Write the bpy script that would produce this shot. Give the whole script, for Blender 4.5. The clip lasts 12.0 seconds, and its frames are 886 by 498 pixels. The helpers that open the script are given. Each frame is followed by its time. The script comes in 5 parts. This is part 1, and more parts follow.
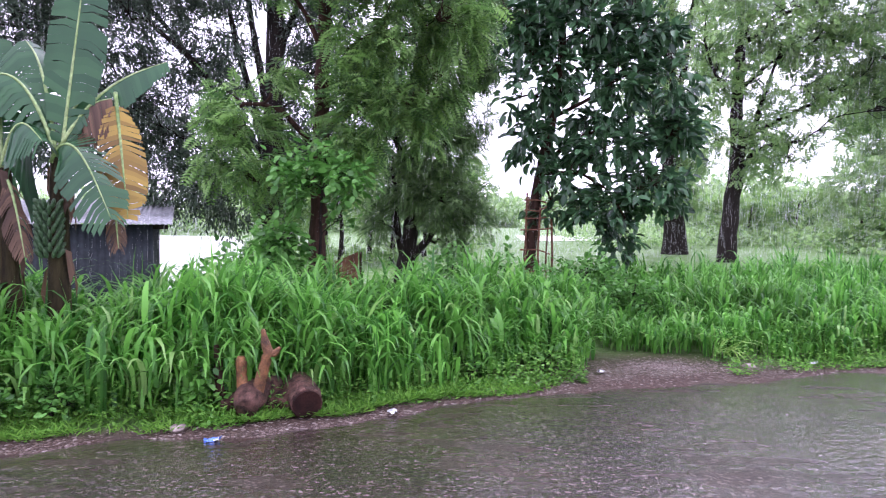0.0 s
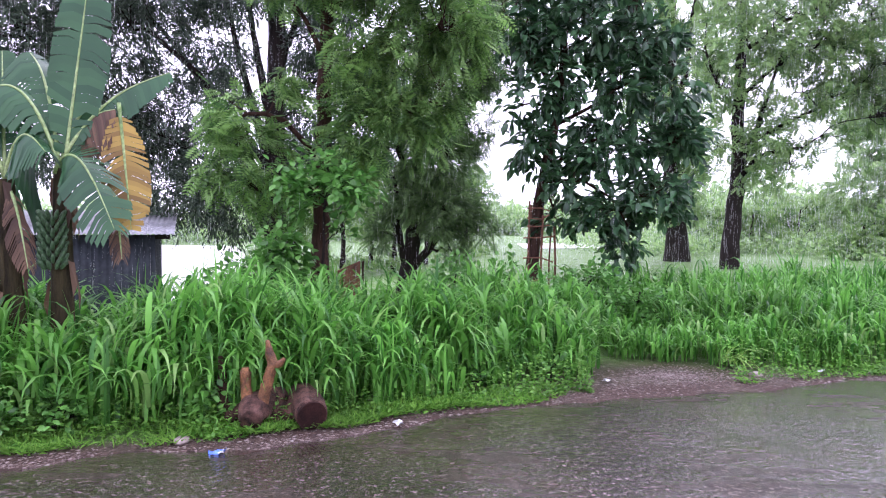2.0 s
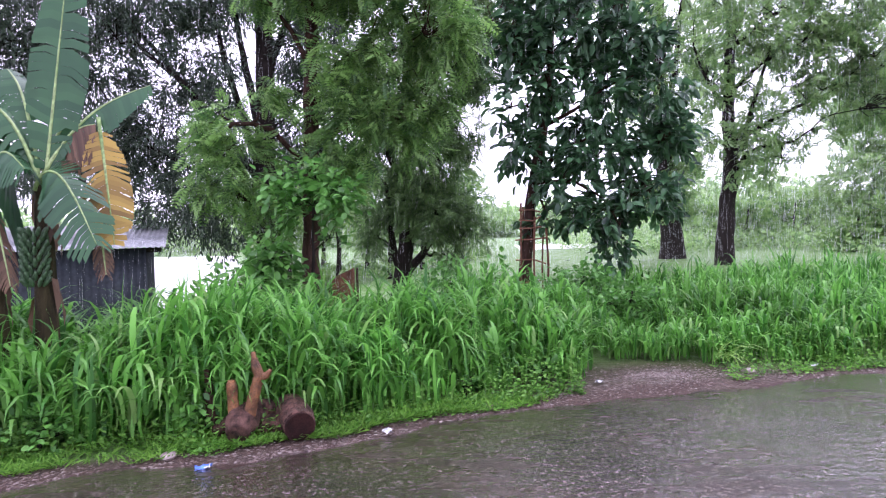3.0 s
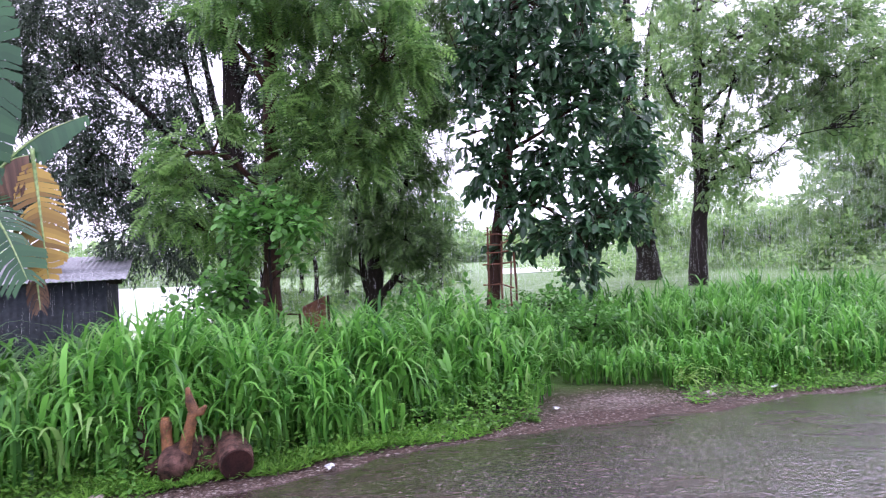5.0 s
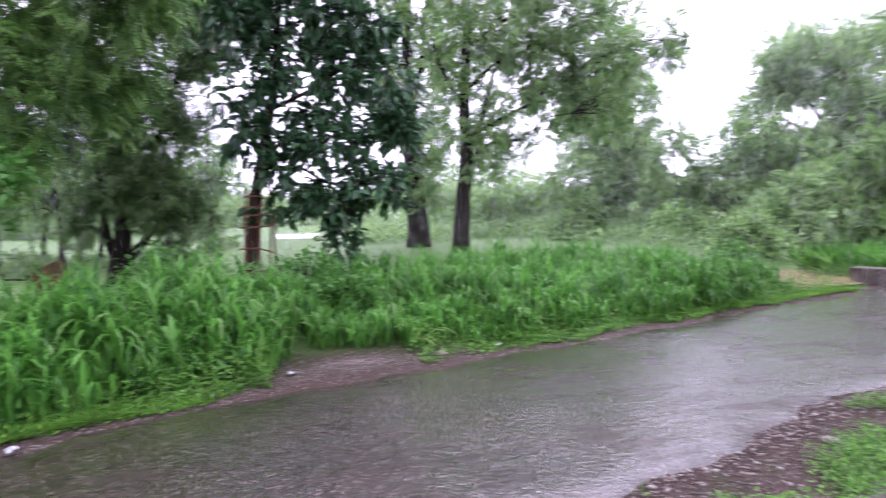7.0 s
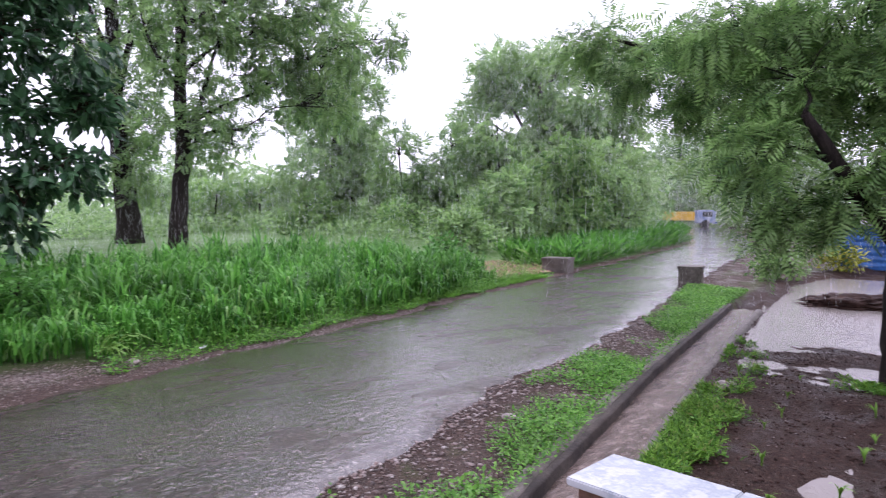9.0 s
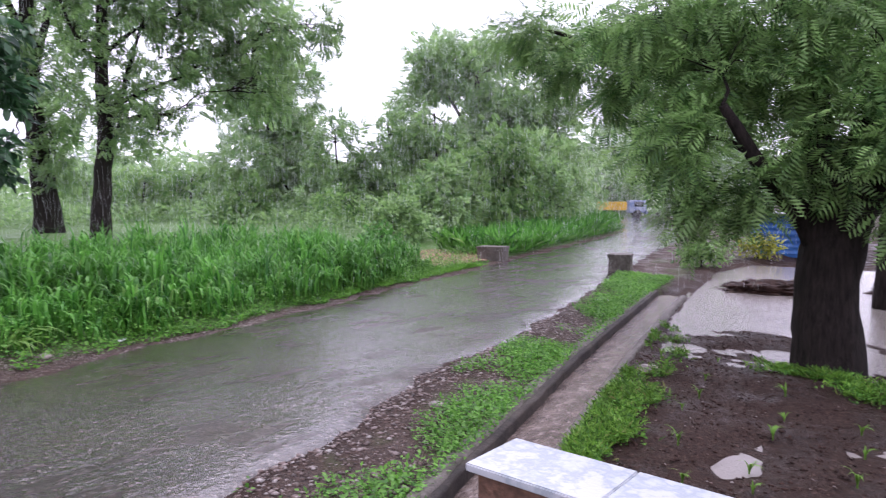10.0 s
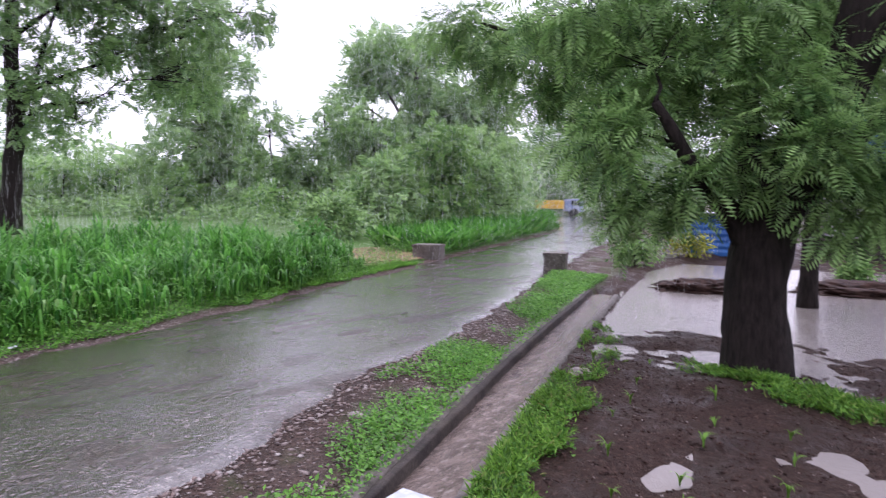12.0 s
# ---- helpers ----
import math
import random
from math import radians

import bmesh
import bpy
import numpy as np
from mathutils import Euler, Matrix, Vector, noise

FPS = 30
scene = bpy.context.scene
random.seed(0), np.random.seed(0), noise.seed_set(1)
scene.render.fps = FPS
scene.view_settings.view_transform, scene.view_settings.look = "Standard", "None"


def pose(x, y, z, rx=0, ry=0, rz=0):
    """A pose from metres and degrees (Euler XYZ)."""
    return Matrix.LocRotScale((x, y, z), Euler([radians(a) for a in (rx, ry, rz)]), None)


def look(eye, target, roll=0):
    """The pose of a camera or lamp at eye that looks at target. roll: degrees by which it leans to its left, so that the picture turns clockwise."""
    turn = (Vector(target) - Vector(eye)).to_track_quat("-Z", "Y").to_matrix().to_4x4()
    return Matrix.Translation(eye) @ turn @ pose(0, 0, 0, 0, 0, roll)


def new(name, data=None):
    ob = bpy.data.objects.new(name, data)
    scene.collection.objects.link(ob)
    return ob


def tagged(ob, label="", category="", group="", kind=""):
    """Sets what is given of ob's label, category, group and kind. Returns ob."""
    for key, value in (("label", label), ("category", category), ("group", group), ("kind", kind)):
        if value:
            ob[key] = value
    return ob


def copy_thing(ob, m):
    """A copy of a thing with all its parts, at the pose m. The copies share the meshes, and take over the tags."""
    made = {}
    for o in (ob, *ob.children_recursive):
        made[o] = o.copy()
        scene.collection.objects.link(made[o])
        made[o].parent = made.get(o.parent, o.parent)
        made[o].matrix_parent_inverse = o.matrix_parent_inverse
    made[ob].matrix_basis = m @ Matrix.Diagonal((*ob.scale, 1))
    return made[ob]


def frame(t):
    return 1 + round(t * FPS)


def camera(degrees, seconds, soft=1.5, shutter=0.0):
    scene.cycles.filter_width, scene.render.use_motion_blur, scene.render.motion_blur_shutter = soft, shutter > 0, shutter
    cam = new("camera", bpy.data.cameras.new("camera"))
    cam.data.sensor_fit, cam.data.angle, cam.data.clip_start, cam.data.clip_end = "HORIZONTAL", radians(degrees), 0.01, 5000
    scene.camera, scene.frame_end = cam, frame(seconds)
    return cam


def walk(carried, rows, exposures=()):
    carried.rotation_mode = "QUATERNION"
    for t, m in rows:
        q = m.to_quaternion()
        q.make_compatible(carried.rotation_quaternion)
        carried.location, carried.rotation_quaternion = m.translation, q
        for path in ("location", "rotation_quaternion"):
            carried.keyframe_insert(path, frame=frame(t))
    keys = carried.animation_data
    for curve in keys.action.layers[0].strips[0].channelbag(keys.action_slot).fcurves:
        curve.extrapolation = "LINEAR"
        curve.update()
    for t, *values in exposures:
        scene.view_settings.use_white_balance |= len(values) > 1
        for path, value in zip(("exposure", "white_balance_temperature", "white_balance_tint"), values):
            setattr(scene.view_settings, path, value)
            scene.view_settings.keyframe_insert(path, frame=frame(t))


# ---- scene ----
cam = camera(67.3, 12.0, soft=1.1, shutter=0.5)
PATH = [
    (0, (0.318, 1.272, 1.507), (0.313, 3.27, 1.421), 0.4),
    (0.5, (0.31, 1.29, 1.507), (0.27, 3.287, 1.416), 0.1),
    (1, (0.3, 1.306, 1.509), (0.261, 3.304, 1.429), 0.2),
    (1.5, (0.3, 1.301, 1.51), (0.309, 3.299, 1.43), 0.0),
    (2, (0.287, 1.299, 1.516), (0.279, 3.298, 1.454), 0.1),
    (2.5, (0.295, 1.3, 1.517), (0.296, 3.299, 1.436), -0.4),
    (3, (0.393, 1.33, 1.528), (0.39, 3.329, 1.477), -1.6),
    (4.8, (0.694, 1.411, 1.524), (0.72, 3.411, 1.529), -2.4),
    (5, (0.721, 1.435, 1.526), (0.764, 3.434, 1.549), -2.7),
    (5.5, (0.811, 1.443, 1.533), (0.886, 3.442, 1.553), -4.4),
    (6, (0.927, 1.452, 1.502), (0.954, 3.451, 1.454), -2.1),
    (6.5, (1.058, 1.426, 1.483), (1.365, 3.401, 1.413), -1.7),
    (7, (1.178, 1.436, 1.478), (1.838, 3.321, 1.38), -1.1),
    (7.5, (1.29, 1.432, 1.507), (2.217, 3.202, 1.426), -1.4),
    (7.7, (1.326, 1.436, 1.509), (2.327, 3.165, 1.42), -1.3),
    (9.3, (1.565, 1.494, 1.443), (2.94, 2.94, 1.319), -0.5),
    (9.5, (1.584, 1.477, 1.44), (2.986, 2.897, 1.314), -0.5),
    (10, (1.625, 1.459, 1.434), (3.079, 2.822, 1.278), -0.3),
    (10.5, (1.69, 1.479, 1.427), (3.233, 2.741, 1.256), -0.9),
    (11, (1.765, 1.53, 1.429), (3.365, 2.716, 1.25), -0.6),
    (11.5, (1.824, 1.548, 1.427), (3.448, 2.701, 1.24), -0.9),
    (12, (1.93, 1.564, 1.425), (3.499, 2.792, 1.261), 0.3),
]
walk(cam, [(t, look(eye, target, roll)) for t, eye, target, roll in PATH], exposures=[(0, 1.08, 5800, 34), (5.5, 1.0, 5800, 34), (6.5, 0.95, 5820, 34), (7.5, 0.63, 5900, 30), (9.3, 0.5, 5950, 27), (12, 0.5, 5950, 26)])

# ---- world and light: a bright white rain sky ----
world = bpy.data.worlds.new("rain_sky")
scene.world = world
world.use_nodes = True
wn, wl = world.node_tree.nodes, world.node_tree.links
sky = wn.new("ShaderNodeTexSky")
sky.sky_type, sky.sun_disc = "NISHITA", False
sky.sun_elevation, sky.sun_rotation = radians(62), radians(35)
sky.air_density, sky.dust_density, sky.ozone_density = 1.0, 1.5, 1.0
grey = wn.new("ShaderNodeHueSaturation")
grey.inputs["Saturation"].default_value = 0.10
wl.new(sky.outputs[0], grey.inputs["Color"])
cloud = wn.new("ShaderNodeMix")
cloud.data_type = "RGBA"
cloud.inputs[0].default_value = 0.75
cloud.inputs[7].default_value = (10.1, 9.8, 10.7, 1)
wl.new(grey.outputs[0], cloud.inputs[6])
wl.new(cloud.outputs[2], wn["Background"].inputs["Color"])
wn["Background"].inputs["Strength"].default_value = 0.15
sun = new("sun", bpy.data.lights.new("sun", "SUN"))
sun.data.energy, sun.data.angle, sun.data.color = 0.8, radians(40), (1.0, 0.98, 0.95)
sun.matrix_world = look((0, 0, 40), (-14, -20, 0))


# ---- materials ----
def material(name, rough=0.6, spec=0.5, metal=0.0):
    m = bpy.data.materials.new(name)
    m.use_nodes = True
    b = m.node_tree.nodes["Principled BSDF"]
    b.inputs["Roughness"].default_value = rough
    b.inputs["Specular IOR Level"].default_value = spec
    b.inputs["Metallic"].default_value = metal
    return m, m.node_tree.nodes, m.node_tree.links, b


def noise_tex(n, l, scale, detail=6.0, rough=0.6, stretch=None):
    tc = n.new("ShaderNodeTexCoord")
    t = n.new("ShaderNodeTexNoise")
    t.inputs["Scale"].default_value, t.inputs["Detail"].default_value, t.inputs["Roughness"].default_value = scale, detail, rough
    if stretch:
        mp = n.new("ShaderNodeMapping")
        mp.inputs["Scale"].default_value = stretch
        l.new(tc.outputs["Object"], mp.inputs[0])
        l.new(mp.outputs[0], t.inputs["Vector"])
    else:
        l.new(tc.outputs["Object"], t.inputs["Vector"])
    return t.outputs["Fac"]


def ramp(n, l, fac, *stops):
    r = n.new("ShaderNodeValToRGB")
    while len(r.color_ramp.elements) < len(stops):
        r.color_ramp.elements.new(0.5)
    for e, (p, c) in zip(r.color_ramp.elements, stops):
        e.position, e.color = p, (*c, 1) if len(c) == 3 else c
    l.new(fac, r.inputs[0])
    return r.outputs[0]


def mix(n, l, fac, a, b, mode="MIX"):
    x = n.new("ShaderNodeMix")
    x.data_type, x.blend_type = "RGBA", mode
    for s, v in ((x.inputs[0], fac), (x.inputs[6], a), (x.inputs[7], b)):
        if isinstance(v, (int, float)):
            s.default_value = v
        elif isinstance(v, tuple):
            s.default_value = (*v, 1)
        else:
            l.new(v, s)
    return x.outputs[2]


def bump(n, l, b, height, strength, dist=0.02):
    x = n.new("ShaderNodeBump")
    x.inputs["Strength"].default_value, x.inputs["Distance"].default_value = strength, dist
    l.new(height, x.inputs["Height"])
    l.new(x.outputs[0], b.inputs["Normal"])
    return x


def plain(name, c1, c2, scale=8.0, rough=0.6, metal=0.0, relief=0.3, spec=0.5, stretch=None):
    """Two tones broken up at two scales, with fine relief."""
    m, n, l, b = material(name, rough, spec, metal)
    big, fine = noise_tex(n, l, scale, 5, 0.6, stretch), noise_tex(n, l, scale * 9, 4, 0.6, stretch)
    col = mix(n, l, ramp(n, l, big, (0.34, (0, 0, 0)), (0.66, (1, 1, 1))), c1, c2)
    col = mix(n, l, 0.5, col, ramp(n, l, fine, (0.34, (0.15, 0.15, 0.15)), (0.66, (0.85, 0.85, 0.85))), "OVERLAY")
    l.new(col, b.inputs["Base Color"])
    bump(n, l, b, fine, relief)
    return m


def leaf(name, dark, light, rough=0.4, through_light=0.35, old=None, spec=0.5):
    """Leaves: every leaf has its own tone; light shines through."""
    m, n, l, b = material(name, rough, spec)
    g = n.new("ShaderNodeNewGeometry")
    stops = [(0.0, dark), (0.75, light)] + ([(0.93, light), (0.97, old)] if old else [(1.0, light)])
    col = ramp(n, l, g.outputs["Random Per Island"], *stops)
    col = mix(n, l, 0.35, col, ramp(n, l, noise_tex(n, l, 0.9, 3), (0.35, (0.25, 0.25, 0.25)), (0.65, (0.85, 0.85, 0.85))), "OVERLAY")
    l.new(col, b.inputs["Base Color"])
    t = n.new("ShaderNodeBsdfTranslucent")
    l.new(col, t.inputs["Color"])
    s = n.new("ShaderNodeMixShader")
    s.inputs[0].default_value = through_light
    l.new(b.outputs[0], s.inputs[1])
    l.new(t.outputs[0], s.inputs[2])
    l.new(s.outputs[0], n["Material Output"].inputs["Surface"])
    return m


def bark(name, dark, light, scale=5.0):
    m, n, l, b = material(name, 0.8, 0.14)
    furrow = noise_tex(n, l, scale, 8, 0.7, (6, 6, 1.0))
    patch = noise_tex(n, l, 1.3, 4)
    col = mix(n, l, ramp(n, l, furrow, (0.35, (0, 0, 0)), (0.65, (1, 1, 1))), dark, light)
    col = mix(n, l, ramp(n, l, patch, (0.5, (0, 0, 0)), (0.75, (0.5, 0.5, 0.5))), col, tuple(v * 0.5 for v in dark))
    l.new(col, b.inputs["Base Color"])
    bump(n, l, b, furrow, 0.9, 0.04)
    return m


GRASS = leaf("tall_grass_leaf", (0.03, 0.135, 0.02), (0.155, 0.41, 0.066), 0.4, 0.45, (0.22, 0.4, 0.11), 0.35)
WEED = leaf("weed_leaf", (0.055, 0.18, 0.025), (0.19, 0.42, 0.07), 0.45, 0.45, spec=0.35)
LAWN = leaf("short_grass_leaf", (0.085, 0.25, 0.03), (0.24, 0.5, 0.08), 0.5, 0.4, spec=0.3)
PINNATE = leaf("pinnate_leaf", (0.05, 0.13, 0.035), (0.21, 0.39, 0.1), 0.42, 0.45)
# darker counterpart of the pinnate leaf, its shade put into the base colour
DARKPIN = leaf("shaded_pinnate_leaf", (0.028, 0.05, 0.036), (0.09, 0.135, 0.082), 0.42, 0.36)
WILLOWY = leaf("narrow_leaf", (0.05, 0.11, 0.04), (0.16, 0.28, 0.09), 0.45, 0.4)
TEAK = leaf("large_dark_leaf", (0.016, 0.05, 0.026), (0.075, 0.18, 0.075), 0.3, 0.28, spec=0.5)
SHRUB = leaf("shrub_leaf", (0.045, 0.16, 0.028), (0.14, 0.36, 0.07), 0.35, 0.4)
# base colour raised to imitate the rain haze over mid-distance growth
MISTY = leaf("hazed_leaf", (0.12, 0.23, 0.085), (0.32, 0.5, 0.18), 0.5, 0.5)
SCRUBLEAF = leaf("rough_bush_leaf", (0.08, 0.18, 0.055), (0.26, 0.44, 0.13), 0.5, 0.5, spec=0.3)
# distant leaves lightened well past real foliage: rain haze put into the colour
FARLEAF = leaf("hazed_distant_leaf", (0.18, 0.32, 0.12), (0.37, 0.55, 0.22), 0.7, 0.6, spec=0.2)
TAMARIND = leaf("feathery_leaf", (0.065, 0.15, 0.045), (0.28, 0.46, 0.15), 0.4, 0.5, spec=0.4)
TURFY = leaf("mixed_short_grass", (0.035, 0.11, 0.015), (0.19, 0.38, 0.05), 0.5, 0.35, (0.28, 0.3, 0.1), 0.3)
BANANA = leaf("banana_leaf", (0.028, 0.09, 0.042), (0.046, 0.13, 0.054), 0.3, 0.3, spec=0.4)
DRYLEAF = leaf("dry_banana_leaf", (0.2, 0.12, 0.04), (0.45, 0.31, 0.07), 0.6, 0.25)
YELLOWLEAF = leaf("yellow_green_leaf", (0.2, 0.24, 0.03), (0.42, 0.44, 0.05), 0.45, 0.35)
DRYBROWN = leaf("withered_banana_leaf", (0.06, 0.033, 0.02), (0.16, 0.095, 0.055), 0.7, 0.15)
BARK_DARK = bark("wet_dark_bark", (0.009, 0.007, 0.006), (0.032, 0.025, 0.022))
BARK_RED = bark("reddish_bark", (0.022, 0.012, 0.009), (0.085, 0.047, 0.035))
BARK_PALE = bark("weathered_bark", (0.06, 0.055, 0.05), (0.16, 0.15, 0.13))
BANANA_STEM = bark("banana_stem_skin", (0.012, 0.009, 0.006), (0.06, 0.05, 0.022), 3)
CUTWOOD = plain("raw_orange_wood", (0.055, 0.024, 0.01), (0.3, 0.135, 0.05), 9, 0.55, relief=0.8)
LOGBARK = plain("scaly_log_bark", (0.02, 0.01, 0.007), (0.2, 0.105, 0.08), 16, 0.6, relief=1.0, spec=0.3)
LOGEND = plain("dark_wet_cut_wood", (0.014, 0.006, 0.005), (0.035, 0.013, 0.01), 9, 0.7, spec=0.2)
CONCRETE = plain("wet_concrete", (0.075, 0.065, 0.055), (0.17, 0.15, 0.13), 3, 0.6, spec=0.3)
KERB = plain("mossy_dark_concrete", (0.018, 0.014, 0.012), (0.06, 0.049, 0.04), 4, 0.7, spec=0.25)
STONE = plain("gravel_stone", (0.1, 0.08, 0.07), (0.36, 0.3, 0.27), 2, 0.4)
SHEET = plain("dark_painted_sheet", (0.012, 0.016, 0.021), (0.032, 0.04, 0.048), 1.5, 0.65, spec=0.3)
ROOFSHEET = plain("galvanised_sheet", (0.2, 0.21, 0.22), (0.38, 0.39, 0.41), 1.2, 0.45, 0.4)
BLUESHEET = plain("blue_painted_sheet", (0.015, 0.07, 0.22), (0.03, 0.13, 0.36), 1.5, 0.5)
PALEWALL = plain("stained_lime_wall", (0.17, 0.17, 0.165), (0.3, 0.3, 0.29), 0.8, 0.7)
RUST = plain("rusty_steel", (0.09, 0.035, 0.02), (0.24, 0.1, 0.06), 5, 0.6, 0.3)
WHITE = plain("white_litter", (0.4, 0.42, 0.44), (0.65, 0.66, 0.68), 9, 0.4)
BLUEBIT = plain("blue_litter", (0.05, 0.12, 0.5), (0.1, 0.25, 0.75), 9, 0.4)
YELLOW = plain("yellow_paint", (0.6, 0.36, 0.04), (0.8, 0.5, 0.06), 2, 0.4)
CABPAINT = plain("white_blue_paint", (0.16, 0.22, 0.42), (0.4, 0.46, 0.58), 2, 0.35)
DARKGLASS = plain("dark_windscreen", (0.02, 0.025, 0.03), (0.05, 0.06, 0.07), 2, 0.1)
RUBBER = plain("black_rubber", (0.012, 0.012, 0.012), (0.03, 0.03, 0.03), 4, 0.7)


def tile_material():
    m, n, l, b = material("white_marbled_tile", 0.12, 0.6)
    v = noise_tex(n, l, 7, 8, 0.65)
    col = ramp(n, l, v, (0.42, (0.46, 0.49, 0.51)), (0.5, (0.33, 0.37, 0.4)), (0.56, (0.48, 0.5, 0.52)))
    l.new(col, b.inputs["Base Color"])
    bump(n, l, b, noise_tex(n, l, 90, 2), 0.05)
    return m


TILE = tile_material()


def water_material(name, mud, rough, ripple, scale, clear=0.0):
    m, n, l, b = material(name, rough, 0.6)
    big = noise_tex(n, l, 1.2, 5)
    l.new(mix(n, l, big, mud, tuple(v * 1.35 for v in mud)), b.inputs["Base Color"])
    b.inputs["IOR"].default_value = 1.33
    bump(n, l, b, noise_tex(n, l, scale, 5, 0.65), ripple, 0.02)
    return m


POOLWATER = water_material("muddy_rain_pool", (0.2, 0.178, 0.162), 0.12, 0.4, 16)
def running_water():
    m, n, l, b = material("brown_running_water", 0.15, 0.6)
    flow, foam = noise_tex(n, l, 5, 6, 0.7, (0.8, 2.2, 1)), noise_tex(n, l, 16, 6, 0.75, (0.8, 1.8, 1))
    col = mix(n, l, ramp(n, l, flow, (0.35, (0, 0, 0)), (0.65, (1, 1, 1))), (0.075, 0.052, 0.04), (0.2, 0.155, 0.13))
    l.new(mix(n, l, ramp(n, l, foam, (0.52, (0, 0, 0)), (0.64, (0.7, 0.7, 0.7))), col, (0.33, 0.28, 0.25)), b.inputs["Base Color"])
    b.inputs["IOR"].default_value = 1.33
    bump(n, l, b, mix(n, l, 0.4, flow, foam), 1.0, 0.03)
    return m


DRAINWATER = running_water()
LAKE = water_material("pale_flood_water", (0.5, 0.49, 0.48), 0.3, 0.5, 5)
BROWNPOOL = water_material("brown_pond_water", (0.34, 0.22, 0.15), 0.15, 0.3, 14)


def asphalt():
    m, n, l, b = material("wet_asphalt", 0.3, 0.6)
    chips, broad, streak = noise_tex(n, l, 70, 4, 0.8), noise_tex(n, l, 1.1, 6, 0.65), noise_tex(n, l, 2.2, 5, 0.6, (0.35, 2.2, 1))
    grit = noise_tex(n, l, 34, 5, 0.8)
    col = mix(n, l, ramp(n, l, broad, (0.35, (0, 0, 0)), (0.7, (1, 1, 1))), (0.014, 0.009, 0.007), (0.052, 0.034, 0.026))
    col = mix(n, l, ramp(n, l, grit, (0.42, (0.9, 0.9, 0.9)), (0.52, (0, 0, 0))), col, (0.009, 0.006, 0.005))
    col = mix(n, l, ramp(n, l, chips, (0.55, (0, 0, 0)), (0.63, (0.75, 0.75, 0.75))), col, (0.16, 0.12, 0.1))
    v = n.new("ShaderNodeTexVoronoi")
    tc = n.new("ShaderNodeTexCoord")
    v.inputs["Scale"].default_value = 60
    l.new(tc.outputs["Object"], v.inputs["Vector"])
    sep = n.new("ShaderNodeSeparateColor")
    l.new(v.outputs["Color"], sep.inputs[0])
    col = mix(n, l, ramp(n, l, sep.outputs[0], (0.86, (0, 0, 0)), (0.95, (0.5, 0.5, 0.5))), col, (0.26, 0.215, 0.195))
    l.new(col, b.inputs["Base Color"])
    patch = noise_tex(n, l, 0.9, 5, 0.6, (1.3, 0.8, 1))
    film = ramp(n, l, mix(n, l, 0.45, patch, streak), (0.37, (0, 0, 0)), (0.5, (1, 1, 1)))
    l.new(ramp(n, l, film, (0.0, (0.4, 0.4, 0.4)), (1.0, (0.2, 0.2, 0.2))), b.inputs["Roughness"])
    ripple = noise_tex(n, l, 17, 3, 0.6)
    bump(n, l, b, mix(n, l, 0.4, grit, ripple), 0.7, 0.016)
    b.inputs["Specular IOR Level"].default_value = 0.2
    b.inputs["Coat Roughness"].default_value, b.inputs["Coat IOR"].default_value = 0.08, 1.55
    cover = ramp(n, l, film, (0.0, (0.3, 0.3, 0.3)), (1.0, (1, 1, 1)))
    l.new(cover, b.inputs["Coat Weight"])
    wave = n.new("ShaderNodeBump")
    wave.inputs["Strength"].default_value, wave.inputs["Distance"].default_value = 0.8, 0.016
    l.new(ripple, wave.inputs["Height"])
    l.new(wave.outputs[0], b.inputs["Coat Normal"])
    return m


ASPHALT = asphalt()


def ground_material():
    """Wet soil, turf and gravel, laid out by the ground's own cover map."""
    m, n, l, b = material("wet_ground", 0.5, 0.22)
    at = n.new("ShaderNodeAttribute")
    at.attribute_name = "cover"
    sep = n.new("ShaderNodeSeparateColor")
    l.new(at.outputs["Color"], sep.inputs[0])
    soil_n, fine, spots = noise_tex(n, l, 2.5, 7, 0.65), noise_tex(n, l, 38, 5, 0.75), noise_tex(n, l, 0.5, 6, 0.6)
    soil = mix(n, l, soil_n, (0.018, 0.0095, 0.006), (0.066, 0.036, 0.025))
    soil = mix(n, l, ramp(n, l, fine, (0.55, (0, 0, 0)), (0.66, (0.75, 0.75, 0.75))), soil, (0.16, 0.1, 0.08))
    soil = mix(n, l, ramp(n, l, fine, (0.34, (0.8, 0.8, 0.8)), (0.46, (0, 0, 0))), soil, (0.008, 0.005, 0.004))
    turf = mix(n, l, spots, (0.06, 0.13, 0.03), (0.15, 0.27, 0.075))
    turf = mix(n, l, ramp(n, l, fine, (0.3, (0, 0, 0)), (0.7, (0.6, 0.6, 0.6))), turf, (0.13, 0.25, 0.06))
    gravel = mix(n, l, ramp(n, l, fine, (0.35, (0, 0, 0)), (0.7, (1, 1, 1))), (0.03, 0.02, 0.017), (0.17, 0.115, 0.09))
    col = mix(n, l, sep.outputs[0], soil, turf)
    col = mix(n, l, sep.outputs[1], col, gravel)
    l.new(col, b.inputs["Base Color"])
    l.new(ramp(n, l, soil_n, (0.36, (0.3, 0.3, 0.3)), (0.55, (0.75, 0.75, 0.75))), b.inputs["Roughness"])
    bump(n, l, b, fine, 0.9, 0.045)
    return m


GROUND = ground_material()


# ---- mesh helpers ----
def part(name, bm, mat, parent=None, label="", smooth=False):
    me = bpy.data.meshes.new(name)
    bm.to_mesh(me)
    bm.free()
    return mesh_part(name, me, mat, parent, label, smooth)


